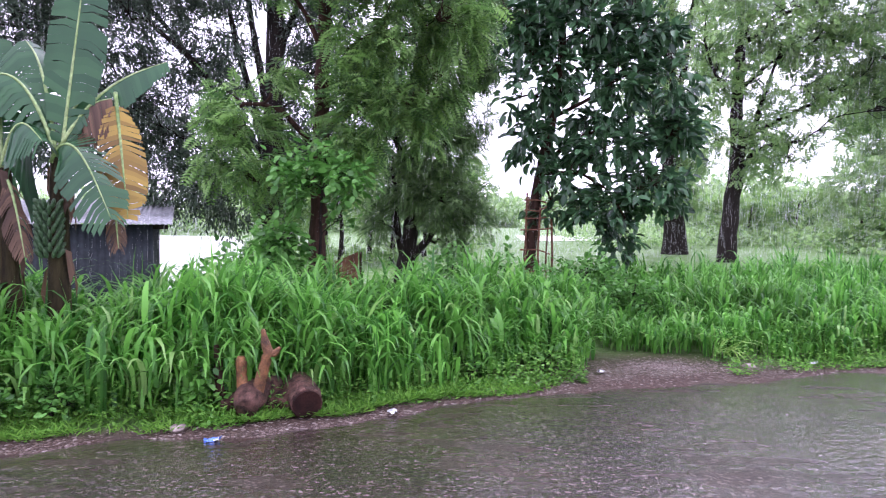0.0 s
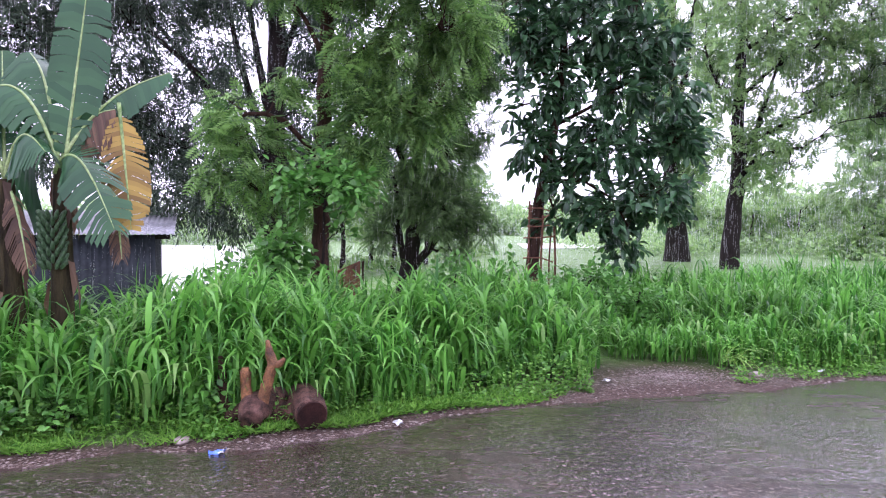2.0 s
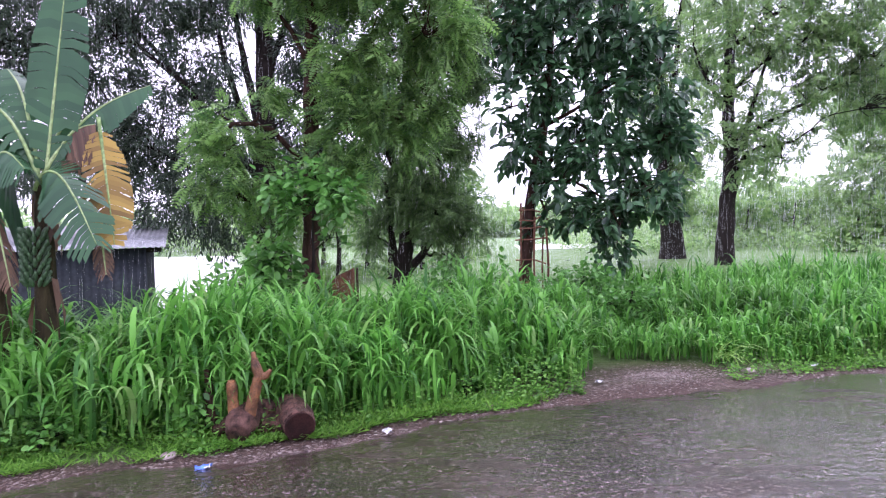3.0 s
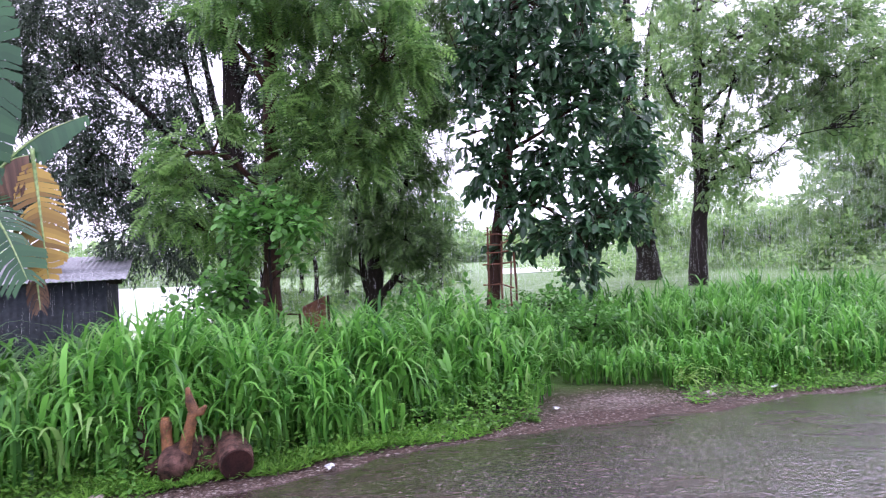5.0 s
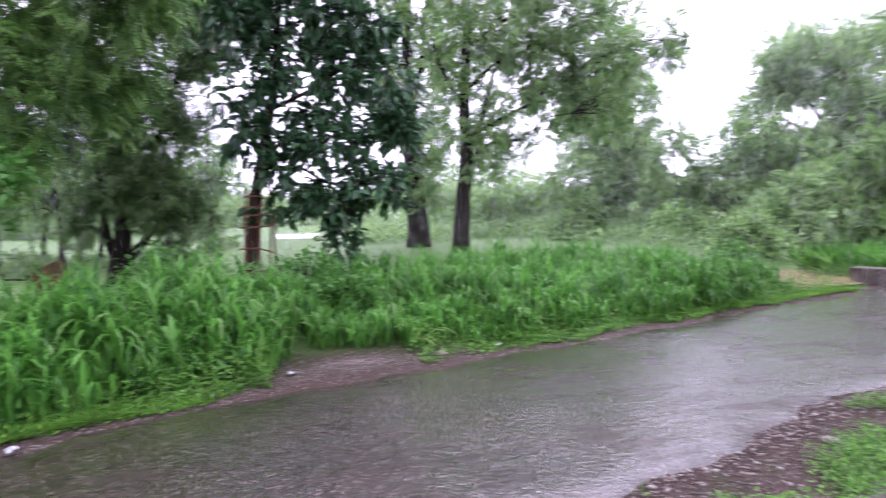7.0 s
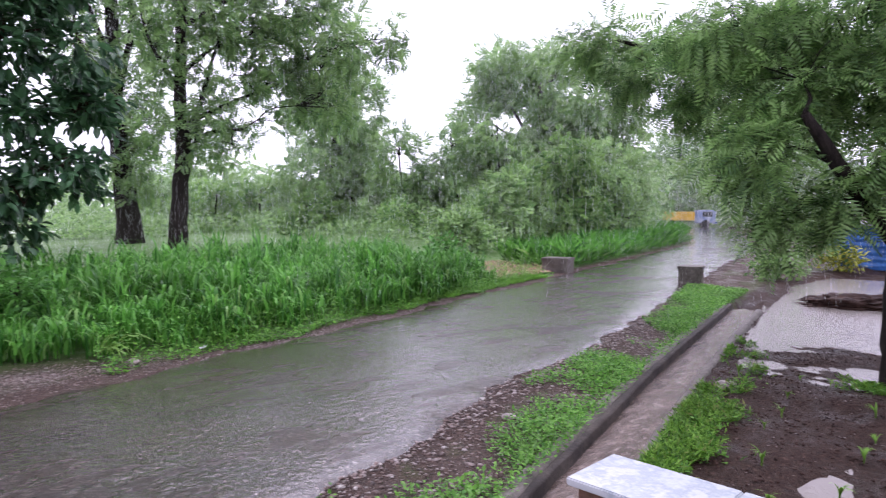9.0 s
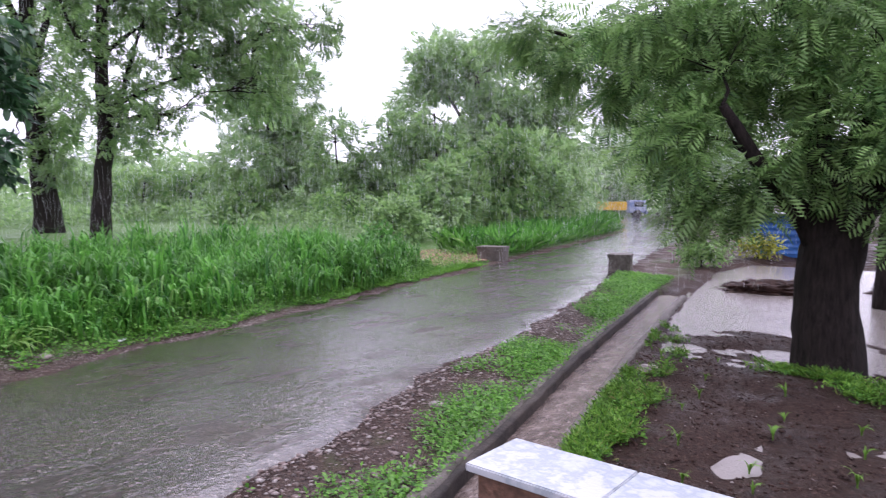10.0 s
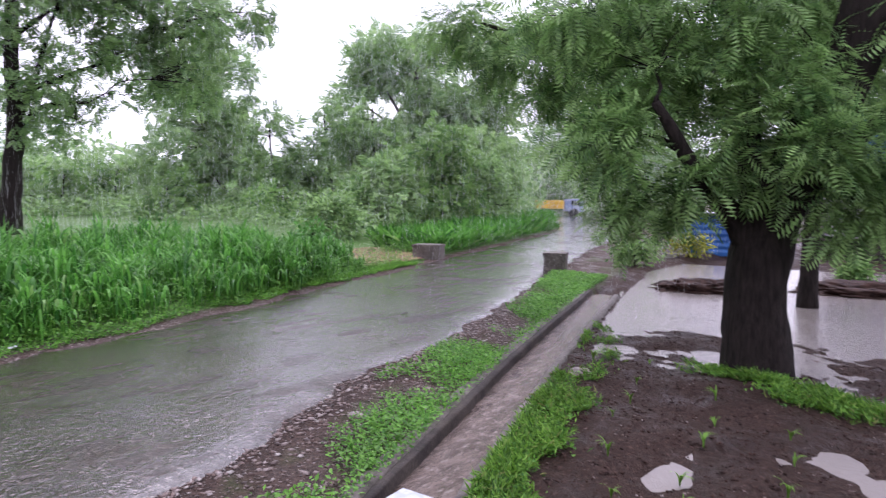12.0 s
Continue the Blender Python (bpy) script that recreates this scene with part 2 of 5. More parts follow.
def mesh_part(name, me, mat, parent=None, label="", smooth=False):
    me.materials.append(mat)
    if smooth:
        me.polygons.foreach_set("use_smooth", [True] * len(me.polygons))
    ob = new(name, me)
    if parent:
        ob.parent = parent
    if label:
        tagged(ob, label)
    return ob


def empty(name, m, label, category, group="", kind=""):
    ob = new(name)
    ob.matrix_basis = m
    return tagged(ob, label, category, group, kind)


def raw(name, v, faces):
    """A mesh from an (n, 3) array and an (m, 3 or 4) array of corners."""
    me = bpy.data.meshes.new(name)
    v, faces = np.asarray(v, np.float32), np.asarray(faces, np.int32)
    m, k = faces.shape
    me.vertices.add(len(v))
    me.vertices.foreach_set("co", v.ravel())
    me.loops.add(m * k)
    me.loops.foreach_set("vertex_index", faces.ravel())
    me.polygons.add(m)
    me.polygons.foreach_set("loop_start", np.arange(0, m * k, k, dtype=np.int32))
    me.update(calc_edges=True)
    return me


def scatter(name, tv, tf, pos, basis, size):
    """Many copies of one leaf or blade joined into one mesh."""
    tv, tf = np.asarray(tv, float), np.asarray(tf)
    pos, size = np.asarray(pos, float), np.asarray(size, float)
    if size.ndim == 1:
        size = np.repeat(size[:, None], 3, 1)
    v = np.einsum("nij,nkj->nki", basis, tv[None] * size[:, None, :]) + pos[:, None]
    f = tf[None] + (np.arange(len(pos)) * len(tv))[:, None, None]
    return raw(name, v.reshape(-1, 3), f.reshape(-1, tf.shape[1]))


def bases(axis, rng, up=(0, 0, 1), spin=0.6):
    """Axes whose y runs along axis and whose z leans to up."""
    y = axis / np.linalg.norm(axis, axis=1, keepdims=True)
    u = np.asarray(up, float) + rng.normal(0, spin, y.shape)
    x = np.cross(y, u)
    x /= np.linalg.norm(x, axis=1, keepdims=True) + 1e-9
    return np.stack([x, y, np.cross(x, y)], 2)


def box(bm, x0, x1, y0, y1, z0, z1, bevel=0.0):
    r = bmesh.ops.create_cube(bm, size=1, matrix=Matrix.Translation(((x0 + x1) / 2, (y0 + y1) / 2, (z0 + z1) / 2)) @ Matrix.Diagonal((x1 - x0, y1 - y0, z1 - z0, 1)))
    if bevel:
        es = list({e for v in r["verts"] for e in v.link_edges})
        bmesh.ops.bevel(bm, geom=es, offset=bevel, segments=2, affect="EDGES")
    return bm


def tube(bm, pts, radii, sides=7, knobs=0.0, rng=None, caps=True):
    """A bent, tapering round limb through pts."""
    pts = [Vector(p) for p in pts]
    rings, ref = [], Vector((0.31, 0.95, 0.05))
    for i, (p, r) in enumerate(zip(pts, radii)):
        d = (pts[min(i + 1, len(pts) - 1)] - pts[max(i - 1, 0)]).normalized()
        x = d.cross(ref).normalized()
        y = d.cross(x)
        ring = []
        for k in range(sides):
            a = 2 * math.pi * k / sides
            rr = r * (1 + (rng.normal(0, knobs) if knobs else 0))
            ring.append(bm.verts.new(p + (x * math.cos(a) + y * math.sin(a)) * rr))
        rings.append(ring)
    for a, b in zip(rings, rings[1:]):
        for k in range(sides):
            bm.faces.new((a[k], a[(k + 1) % sides], b[(k + 1) % sides], b[k]))
    if caps:
        bm.faces.new(rings[0][::-1])
        bm.faces.new(rings[-1])
    return rings


def curve_pts(a, b, sag, n, rng, wob=0.0):
    a, b = Vector(a), Vector(b)
    out = []
    for i in range(n + 1):
        t = i / n
        p = a.lerp(b, t) + Vector((0, 0, sag * math.sin(math.pi * t)))
        if 0 < i < n and wob:
            p += Vector(rng.normal(0, wob, 3))
        out.append(p)
    return out


# leaf and blade templates: y along the leaf, z its upper side
LEAF4 = (np.array([(0, 0, 0), (0.5, 0.45, 0.06), (0, 1, -0.1), (-0.5, 0.45, 0.06)]), np.array([(0, 1, 2), (0, 2, 3)]))
LEAF8 = (np.array([(0, 0, 0), (0.42, 0.25, 0.07), (0.5, 0.55, 0.06), (0.28, 0.85, -0.02), (0, 1.0, -0.12), (-0.28, 0.85, -0.02), (-0.5, 0.55, 0.06), (-0.42, 0.25, 0.07), (0, 0.5, -0.02)]),
         np.array([(8, 0, 1), (8, 1, 2), (8, 2, 3), (8, 3, 4), (8, 4, 5), (8, 5, 6), (8, 6, 7), (8, 7, 0)]))


def frond(pairs, length, width, droop, slim=0.22, lean=0.55):
    """A feather leaf: pairs of leaflets joined along a bending midrib."""
    v, f, w, last = [(0, 0, 0)], [], length * 0.012, 0
    for i in range(pairs):
        t = (i + 0.6) / pairs
        o = Vector((0, t * length, -droop * t * t))
        reach = width * (0.55 + 0.6 * math.sin(math.pi * min(1, t * 0.85 + 0.12)))
        k = len(v)
        v += [o, o + Vector((w, 0, 0))]
        f.append((last, k + 1, k))
        last = k
        for s in (-1, 1):
            d = Vector((s * 1.0, lean, -0.28)).normalized()
            e = Vector((-s * lean, 1, 0)).normalized() * reach * slim
            q = len(v)
            v += [o + d * reach * 0.5 + e, o + d * reach, o + d * reach * 0.5 - e]
            f += [(k, q, q + 1), (k, q + 1, q + 2)]
    return np.array([tuple(p) for p in v]), np.array(f)


def blade(bend):
    """A long grass leaf that rises and arches over."""
    v, f, n = [], [], 6
    for i in range(n + 1):
        t = i / n
        w = (0.55 + 1.6 * t * (1 - t)) * (1 - t ** 4) * 0.5
        # arc of unit length that turns through the angle bend
        if i == 0:
            y = z = 0.0
        else:
            am = bend * ((i - 0.5) / n) ** 1.5
            y += math.sin(am) / n
            z += math.cos(am) / n
        v += [(-w, y, z + 0.12 * w), (w, y, z + 0.12 * w)]
    for i in range(n):
        f.append((2 * i, 2 * i + 1, 2 * i + 3, 2 * i + 2))
    return np.array(v), np.array(f)


# ---- the lie of the land ----
EDGE_L = ((-60, -14), (-12, 2.2), (-2.5, 5.45), (-1.0, 5.83), (0.5, 6.62), (1.9, 7.2), (3.5, 7.62), (4.9, 8.0), (6.2, 8.35), (8.6, 9.05), (12.7, 10.25), (25, 13.9), (50, 27.6), (80, 42))
EDGE_R = ((-60, -19), (-12, -0.6), (3.2, 4.45), (5.3, 5.08), (6.9, 5.45), (8.6, 5.98), (12.8, 7.55), (16.7, 8.75), (25, 11.4), (50, 24.6), (80, 39))
LIP = ((-12, -1.6), (1.0, 2.55), (4.18, 3.75), (5.35, 4.15), (6.85, 4.66), (9.0, 5.32), (11.1, 5.95), (15, 7.0))


def on(line, x):
    return np.interp(x, [p[0] for p in line], [p[1] for p in line])


def smooth(a, b, x):
    t = np.clip((x - a) / (b - a), 0, 1)
    return t * t * (3 - 2 * t)


def lattice(i, j, seed):
    """A fixed random value, 0 to 1, for each cell corner."""
    h = (i.astype(np.int64) * 374761393 + j.astype(np.int64) * 668265263 + int(seed * 1013) * 974711) & 0xFFFFFFFF
    h = ((h ^ (h >> 13)) * 1274126177) & 0xFFFFFFFF
    return ((h ^ (h >> 16)) & 0xFFFF) / 65535.0


def wob(x, y, s, seed=0.0):
    """Irregular soft bumps at three sizes, about -1 to 1, for arrays."""
    x, y = np.broadcast_arrays(np.asarray(x, float), np.asarray(y, float))
    total = np.zeros(x.shape)
    for k, amp in enumerate((1.0, 0.55, 0.3)):
        f = s * 0.42 * 2.1 ** k
        u, v = x * f + 17.3 * k + seed, y * f - 9.1 * k
        i, j = np.floor(u), np.floor(v)
        a, b = u - i, v - j
        a, b = a * a * (3 - 2 * a), b * b * (3 - 2 * b)
        c = [lattice(i + p, j + q, seed + k) for q in (0, 1) for p in (0, 1)]
        total = total + amp * ((c[0] * (1 - a) + c[1] * a) * (1 - b) + (c[2] * (1 - a) + c[3] * a) * b - 0.5)
    return total * 1.5


def hollows(x, y):
    """Shallow dips that hold puddles, and low rises between them."""
    z = 0
    for cx, cy, rx, ry, h in ((5.55, 2.76, 0.45, 0.22, -0.1), (6.25, 2.05, 0.3, 0.16, -0.06), (5.9, 1.75, 0.35, 0.15, -0.06), (6.1, 3.15, 0.55, 0.4, 0.06), (7.0, 3.6, 0.6, 0.5, 0.03)):
        z = z + h * np.exp(-((x - cx) / rx) ** 2 - ((y - cy) / ry) ** 2)
    return z


def land(x, y):
    """Height of the ground."""
    x, y = np.asarray(x, float), np.asarray(y, float)
    dl, dr, lip = y - on(EDGE_L, x), on(EDGE_R, x) - y, on(LIP, x)
    field = -0.62 + 1.0 * smooth(-3.0, 3.5, x - (y - 12) * 0.02)
    z = 0.02 * smooth(0, 0.3, dl) + field * smooth(2.2, 7.0, dl) + 0.03 * wob(x, y, 1.3) * smooth(0.2, 1.5, dl) * (1 - smooth(5, 9, dl))
    z = z - 0.04 * smooth(0, 0.7, dr) + 0.012 * wob(x, y, 5.0) * smooth(0.05, 0.3, dr)
    garden = smooth(0.3, 0.7, lip - y)
    z = z + garden * (-0.046 + 0.04 * wob(x, y, 2.6, 2) + 0.02 * wob(x, y, 9.3, 5) + 0.016 * wob(x, y, 24, 1) + 0.014 * smooth(7.6, 6.6, x) + 0.03 * smooth(5.0, 4.0, x) - 0.075 * smooth(8.9, 10.6, x + 0.25 * (y - 3)) - 0.008 * smooth(2.2, 0.5, y) + hollows(x, y))
    channel = smooth(0.01, 0.05, lip - y) * (1 - smooth(0.36, 0.46, lip - y)) * (1 - smooth(11.0, 12.5, x))
    z = z - 0.24 * channel
    inroad = smooth(0.25, 0.4, np.minimum(-dl, -dr))
    return z - 0.03 * inroad


def build_ground():
    def axis(fine0, fine1, step, far):
        a = list(np.arange(fine0, fine1, step))
        d, p = step, fine1
        while p < far:
            a.append(p)
            d *= 1.3
            p += d
        d, p = step, fine0
        while p > -far:
            d *= 1.3
            p -= d
            a.insert(0, p)
        return np.array(a)
    xs, ys = axis(-6, 17, 0.09, 1500), axis(-3, 16, 0.09, 1500)
    X, Y = np.meshgrid(xs, ys)
    Z = land(X, Y)
    nx, ny = len(xs), len(ys)
    i = (np.arange(ny - 1)[:, None] * nx + np.arange(nx - 1)[None]).ravel()
    me = raw("ground", np.stack([X, Y, Z], 2).reshape(-1, 3), np.stack([i, i + 1, i + nx + 1, i + nx], 1))
    dl, dr, lip = Y - on(EDGE_L, X), on(EDGE_R, X) - Y, on(LIP, X)
    turf = smooth(0.05, 0.5, dl + 0.25 * wob(X, Y, 2.5)) * (1 - 0.9 * np.exp(-(((X - 2.5) / 1.3) ** 2 + ((Y - 8.2) / 0.75) ** 2)))
    turf = np.maximum(turf, 0.45 * smooth(0.1, 0.5, wob(X, Y, 4.7, 4) + smooth(0.5, 0.0, Y - lip)) * (dr > 0.25) * (Y > lip))
    gravel = smooth(0.0, 0.3, dr + 0.2 * wob(X, Y, 3, 1)) * (Y > lip) * (1 - turf) + 0.8 * np.exp(-(((X - 2.3) / 1.5) ** 2 + ((Y - 7.6) / 0.6) ** 2)) + 0.9 * smooth(-0.2, 0.1, dl) * (1 - smooth(0.2, 0.4, dl))
    cover = np.stack([np.clip(turf, 0, 1), np.clip(gravel, 0, 1), 0 * X, 0 * X + 1], 2).reshape(-1, 4)
    at = me.color_attributes.new("cover", "FLOAT_COLOR", "POINT")
    at.data.foreach_set("color", cover.astype(np.float32).ravel())
    return tagged(mesh_part("ground", me, GROUND, smooth=True), "wet brown soil and rough green turf under rain", "ground", kind="structure")


build_ground()


def build_road():
    xs = np.concatenate([np.arange(-60, -6, 1.0), np.arange(-6, 20, 0.12), np.arange(20, 80, 0.7)])
    m, rng = 26, np.random.default_rng(3)
    ragged = lambda s: 0.13 * wob(xs, xs * 0, 2.3, s) + 0.08 * wob(xs, xs * 0, 9.0, s + 1) + rng.normal(0, 0.014, len(xs))
    lo, hi = on(EDGE_R, xs) - 0.05 + ragged(1), on(EDGE_L, xs) + 0.05 + ragged(5)
    t = np.concatenate([[0, 0.02], np.linspace(0.05, 0.95, m - 4), [0.98, 1]])
    Y = lo[:, None] * (1 - t) + hi[:, None] * t
    X = np.repeat(xs[:, None], m, 1)
    Z = 0.02 + 0.014 * np.sin(np.pi * t)[None] ** 0.5 + 0.012 * wob(X, Y, 1.9, 7) + 0 * X
    Z = Z * np.minimum(1, np.minimum(t, 1 - t) / 0.07)[None] + 0.006 * wob(X, Y, 7.0, 11)
    Z[:, 0] = Z[:, -1] = -0.02
    n = len(xs)
    i = (np.arange(n - 1)[:, None] * m + np.arange(m - 1)[None]).ravel()
    me = raw("road", np.stack([X, Y, Z], 2).reshape(-1, 3), np.stack([i, i + m, i + m + 1, i + 1], 1))
    tagged(mesh_part("road", me, ASPHALT, smooth=True), "narrow wet grey asphalt lane with ragged edges and rain film", "road", kind="structure")


build_road()


def sheet(name, pts, z, mat, label, category="water"):
    bm = bmesh.new()
    bm.faces.new([bm.verts.new((x, y, z)) for x, y in pts])
    return tagged(part(name, bm, mat), label, category, kind="structure")


sheet("water_pool", ((4.5, -6), (17.0, -6), (17.5, 2.0), (16.8, 6.9), (13.5, 6.4), (11.2, 5.52), (9.0, 4.86), (8.2, 4.55), (4.5, 2.6)), -0.1, POOLWATER, "shallow muddy rain pool lying in the garden soil")
sheet("water_lake", ((-200, 22), (-90, 14), (-12, 16), (-6.5, 15.5), (-5.3, 17.5), (-5.5, 20), (-6.5, 23.5), (-8.6, 30), (-15, 52), (-24, 78), (-60, 92), (-200, 110)), -0.56, LAKE, "pale flood water lying over the low field")
sheet("water_field", ((4.6, 38), (11.5, 38), (15, 46), (15, 52), (5.5, 50)), 0.425, LAKE, "pale flooded strip beyond the lawn")
sheet("water_pond", ((10.9, 10.4), (12.7, 10.55), (14.8, 12.2), (14.0, 13.8), (11.3, 12.6)), 0.065, BROWNPOOL, "brown pond water beside the culvert")


# ---- drain with its kerb ----
def build_drain():
    xs = np.arange(-6, 11.15, 0.15)
    y = on(LIP, xs)
    nrm = 1 / math.hypot(1, 0.31)

    def strip(name, offs, zs, mat, label, seed):
        rng = np.random.default_rng(seed)
        v, f, k = [], [], len(offs)
        for x0, y0 in zip(xs, y):
            for o, z in zip(offs, zs):
                v.append((x0 + o * 0.31 * nrm + rng.normal(0, 0.004), y0 - o * nrm + rng.normal(0, 0.005), z + rng.normal(0, 0.003)))
        for i in range(len(xs) - 1):
            for j in range(k - 1):
                f.append((i * k + j, (i + 1) * k + j, (i + 1) * k + j + 1, i * k + j + 1))
        return mesh_part(name, raw(name, v, f), mat, drain, label)
    drain = empty("drain", Matrix(), "open concrete roadside drain full of running brown water", "drain", kind="structure")
    strip("kerb", (-0.01, -0.01, 0.0, 0.04, 0.05, 0.052), (-0.2, 0.0, 0.01, 0.01, 0.0, -0.3), KERB, "dark mossy concrete kerb", 1)
    strip("kerb_edge", (-0.12, -0.115, -0.03, -0.012), (-0.06, 0.002, 0.006, -0.02), CONCRETE, "worn pale concrete edge", 4)
    strip("drain_wall", (0.36, 0.365, 0.38, 0.43, 0.45), (-0.3, -0.05, -0.04, -0.045, -0.1), CONCRETE, "worn concrete edge", 2)
    strip("drain_water", (0.045, 0.13, 0.21, 0.28, 0.37), (-0.065, -0.06, -0.055, -0.06, -0.065), DRAINWATER, "brown running water", 3)


build_drain()


# ---- tiled porch wall beside the camera ----
def build_porch_wall():
    wall = empty("porch_wall", pose(2.74, 2.36, 0, 0, 0, 3), "low porch wall with a white marbled tile top", "wall")
    bm = box(bmesh.new(), -0.075, 0.075, -3.2, -0.015, -0.3, 0.858, 0.006)
    part("wall_body", bm, plain("brown_wall_paint", (0.1, 0.05, 0.035), (0.17, 0.09, 0.06), 5, 0.5), wall, "brown painted side")
    t = bpy.data.meshes.new("tile")
    bm = box(bmesh.new(), -0.095, 0.095, -0.2985, 0, 0.86, 0.878, 0.003)
    bm.to_mesh(t)
    bm.free()
    t.materials.append(TILE)
    for i in range(10):
        ob = new("tile", t)
        ob.parent, ob.location = wall, (0, -0.3 * i, 0.0)


build_porch_wall()


# ---- tree maker ----
def noisy(points, freq, seed):
    return np.array([noise.noise((p[0] * freq + seed, p[1] * freq - seed, p[2] * freq)) for p in points])


def in_lobes(lobes, n, rng, shell=0.5):
    """Random places in a crown's lobes (x, y, z, radius, half height), denser to the outside."""
    w = np.array([r * r * h for *_, r, h in lobes])
    k = rng.choice(len(lobes), n, p=w ** 0.65 / (w ** 0.65).sum())
    d = rng.normal(0, 1, (n, 3))
    d /= np.linalg.norm(d, axis=1, keepdims=True)
    rad = rng.uniform(shell ** 3, 1, n) ** (1 / 3) * rng.normal(1, 0.09, n)
    L = np.array(lobes)[k]
    return L[:, :3] + d * rad[:, None] * L[:, [3, 3, 4]], d


def tree(name, label, base, trunk_pts, trunk_r, lobes, leaf_kind, leaf_mat, bark_mat, clusters, per, spread, size, droop=0.4, gap=-0.15, freq=0.9, seed=1, twigs=60, group="", sides=10, category="tree", limb_r=0.4, shell=0.45, lean_out=0.6, limbs=(), taper=0.55, flare=0.45):
    """A trunk through trunk_pts, limbs along given lines and to each lobe, twigs, and a crown of leafy sprays with gaps.
    limbs: (radius, points) of the large limbs that can be told apart."""
    rng = np.random.default_rng(seed)
    base = Vector(base)
    t = empty(name, Matrix.Translation(base), label, category, group)

    def refine(points, step):
        fine = []
        pts = [Vector(p) - base for p in points]
        for i, (a, b) in enumerate(zip(pts, pts[1:])):
            k = max(2, int((b - a).length / step))
            p, q = pts[max(i - 1, 0)], pts[min(i + 2, len(pts) - 1)]
            for j in range(k):
                u = j / k
                c = a.lerp(b, u) + ((b - p) * (1 - u) - (q - a) * u) * (u * (1 - u) * 0.22)
                fine.append(c + Vector(rng.normal(0, 0.03 * step, 3)))
        return fine + [pts[-1]]
    bm = bmesh.new()
    fine = refine(trunk_pts, 0.3)
    n = len(fine)
    rad = [trunk_r * (1 - taper * i / n) * (1 + flare * math.exp(-i * 0.8)) for i in range(n)]
    tube(bm, fine, rad, sides, 0.045, rng)
    part("trunk", bm, bark_mat, t, smooth=True)
    stems = [(p, r) for p, r in zip(fine[n // 3:], rad[n // 3:])]
    hubs = []
    for r0, line in limbs:
        lf = refine(line, 0.3)
        bm = bmesh.new()
        lr = [max(r0 * (1 - 0.8 * j / len(lf)), 0.008) for j in range(len(lf))]
        tube(bm, lf, lr, max(7, sides - 3), 0.05, rng)
        hubs.append((lf[len(lf) // 4:], bm))
        stems += list(zip(lf[2:], lr[2:]))
    P, out = in_lobes(lobes, int(clusters * 1.5), rng, shell)
    keep = noisy(P, freq, seed * 3.1) > gap
    P, out = P[keep][:clusters], out[keep][:clusters]
    ok = P[:, 2] > land(P[:, 0], P[:, 1]) + 0.15
    P, out = P[ok], out[ok]
    for x, y, z, r, h in lobes:
        c = Vector((x, y, z)) - base
        start, rs = min(stems, key=lambda q: (q[0] - c).length + 0.8 * abs(q[0].z - (c.z - 0.5 * (c - q[0]).length)))
        L = (c - start).length
        cp = curve_pts(start, c, 0.14 * L, 7, rng, 0.04 * L)
        r0 = max(min(rs * limb_r * (1.6 if limbs else 1), 0.02 + 0.05 * r), 0.01)
        bm = bmesh.new()
        tube(bm, cp, [r0 * (1 - 0.8 * j / 7) for j in range(8)], 7, 0.04, rng)
        hubs.append((cp[3:], bm))
    where = np.array([tuple(p) for pts, _ in hubs for p in pts])
    owner = [(i, p) for i, (pts, _) in enumerate(hubs) for p in pts]
    for j in rng.choice(len(P), min(twigs * len(lobes), len(P)), replace=False):
        q = Vector(P[j]) - base
        d = np.linalg.norm(where - np.array(q), axis=1) + 0.5 * np.maximum(0, where[:, 2] - q.z)
        i, s = owner[int(rng.choice(np.argsort(d)[:4]))]
        L = (q - s).length
        cc = curve_pts(s, q, 0.1 * L, 4, rng, 0.07 * L)
        r0 = 0.004 + 0.007 * L
        tube(hubs[i][1], cc, [r0, r0 * 0.75, r0 * 0.55, r0 * 0.35, r0 * 0.15], 4, caps=False)
    for _, bm in hubs:
        part("limb", bm, bark_mat, t, smooth=True)
    tv, tf = leaf_kind
    N = len(P) * per
    # a spray: leaves set along one drooping shoot, turned to alternate sides
    shoot = out * lean_out + rng.normal(0, 0.45, P.shape)
    shoot[:, 2] -= 0.4 * droop * rng.uniform(0.2, 1.2, len(P))
    shoot /= np.linalg.norm(shoot, axis=1, keepdims=True)
    along = np.tile((np.arange(per) + 0.5) / per - 0.4, len(P))
    S = np.repeat(shoot, per, 0)
    pos = np.repeat(P, per, 0) + S * (along * spread * 4.2)[:, None] + rng.normal(0, spread * 0.45, (N, 3)) - np.array(base)
    pos[:, 2] -= 1.6 * spread * np.clip(along + 0.1, 0, 1) ** 2 * droop
    side = np.cross(S, (0, 0, 1.0))
    side *= (np.where(np.arange(N) % 2, 1, -1) * 0.75)[:, None]
    axis = S + side + rng.normal(0, 0.35, (N, 3))
    axis[:, 2] -= 0.55 * droop * rng.uniform(0.0, 1.1, N)
    B = bases(axis, rng, spin=0.45)
    me = scatter("crown", tv, tf, pos, B, size * rng.uniform(0.65, 1.25, N))
    mesh_part("crown", me, leaf_mat, t)
    return t


FEATHER = frond(6, 1.0, 0.34, 0.25, 0.2, 0.45)
FEATHER_LONG = frond(6, 1.0, 0.46, 0.3, 0.105, 0.55)
FEATHER_FAR = frond(4, 1.0, 0.42, 0.25, 0.3)
NARROW = (LEAF4[0] * np.array([0.28, 1, 1]), LEAF4[1])
BROAD = (LEAF8[0] * np.array([0.62, 1, 1]), LEAF8[1])
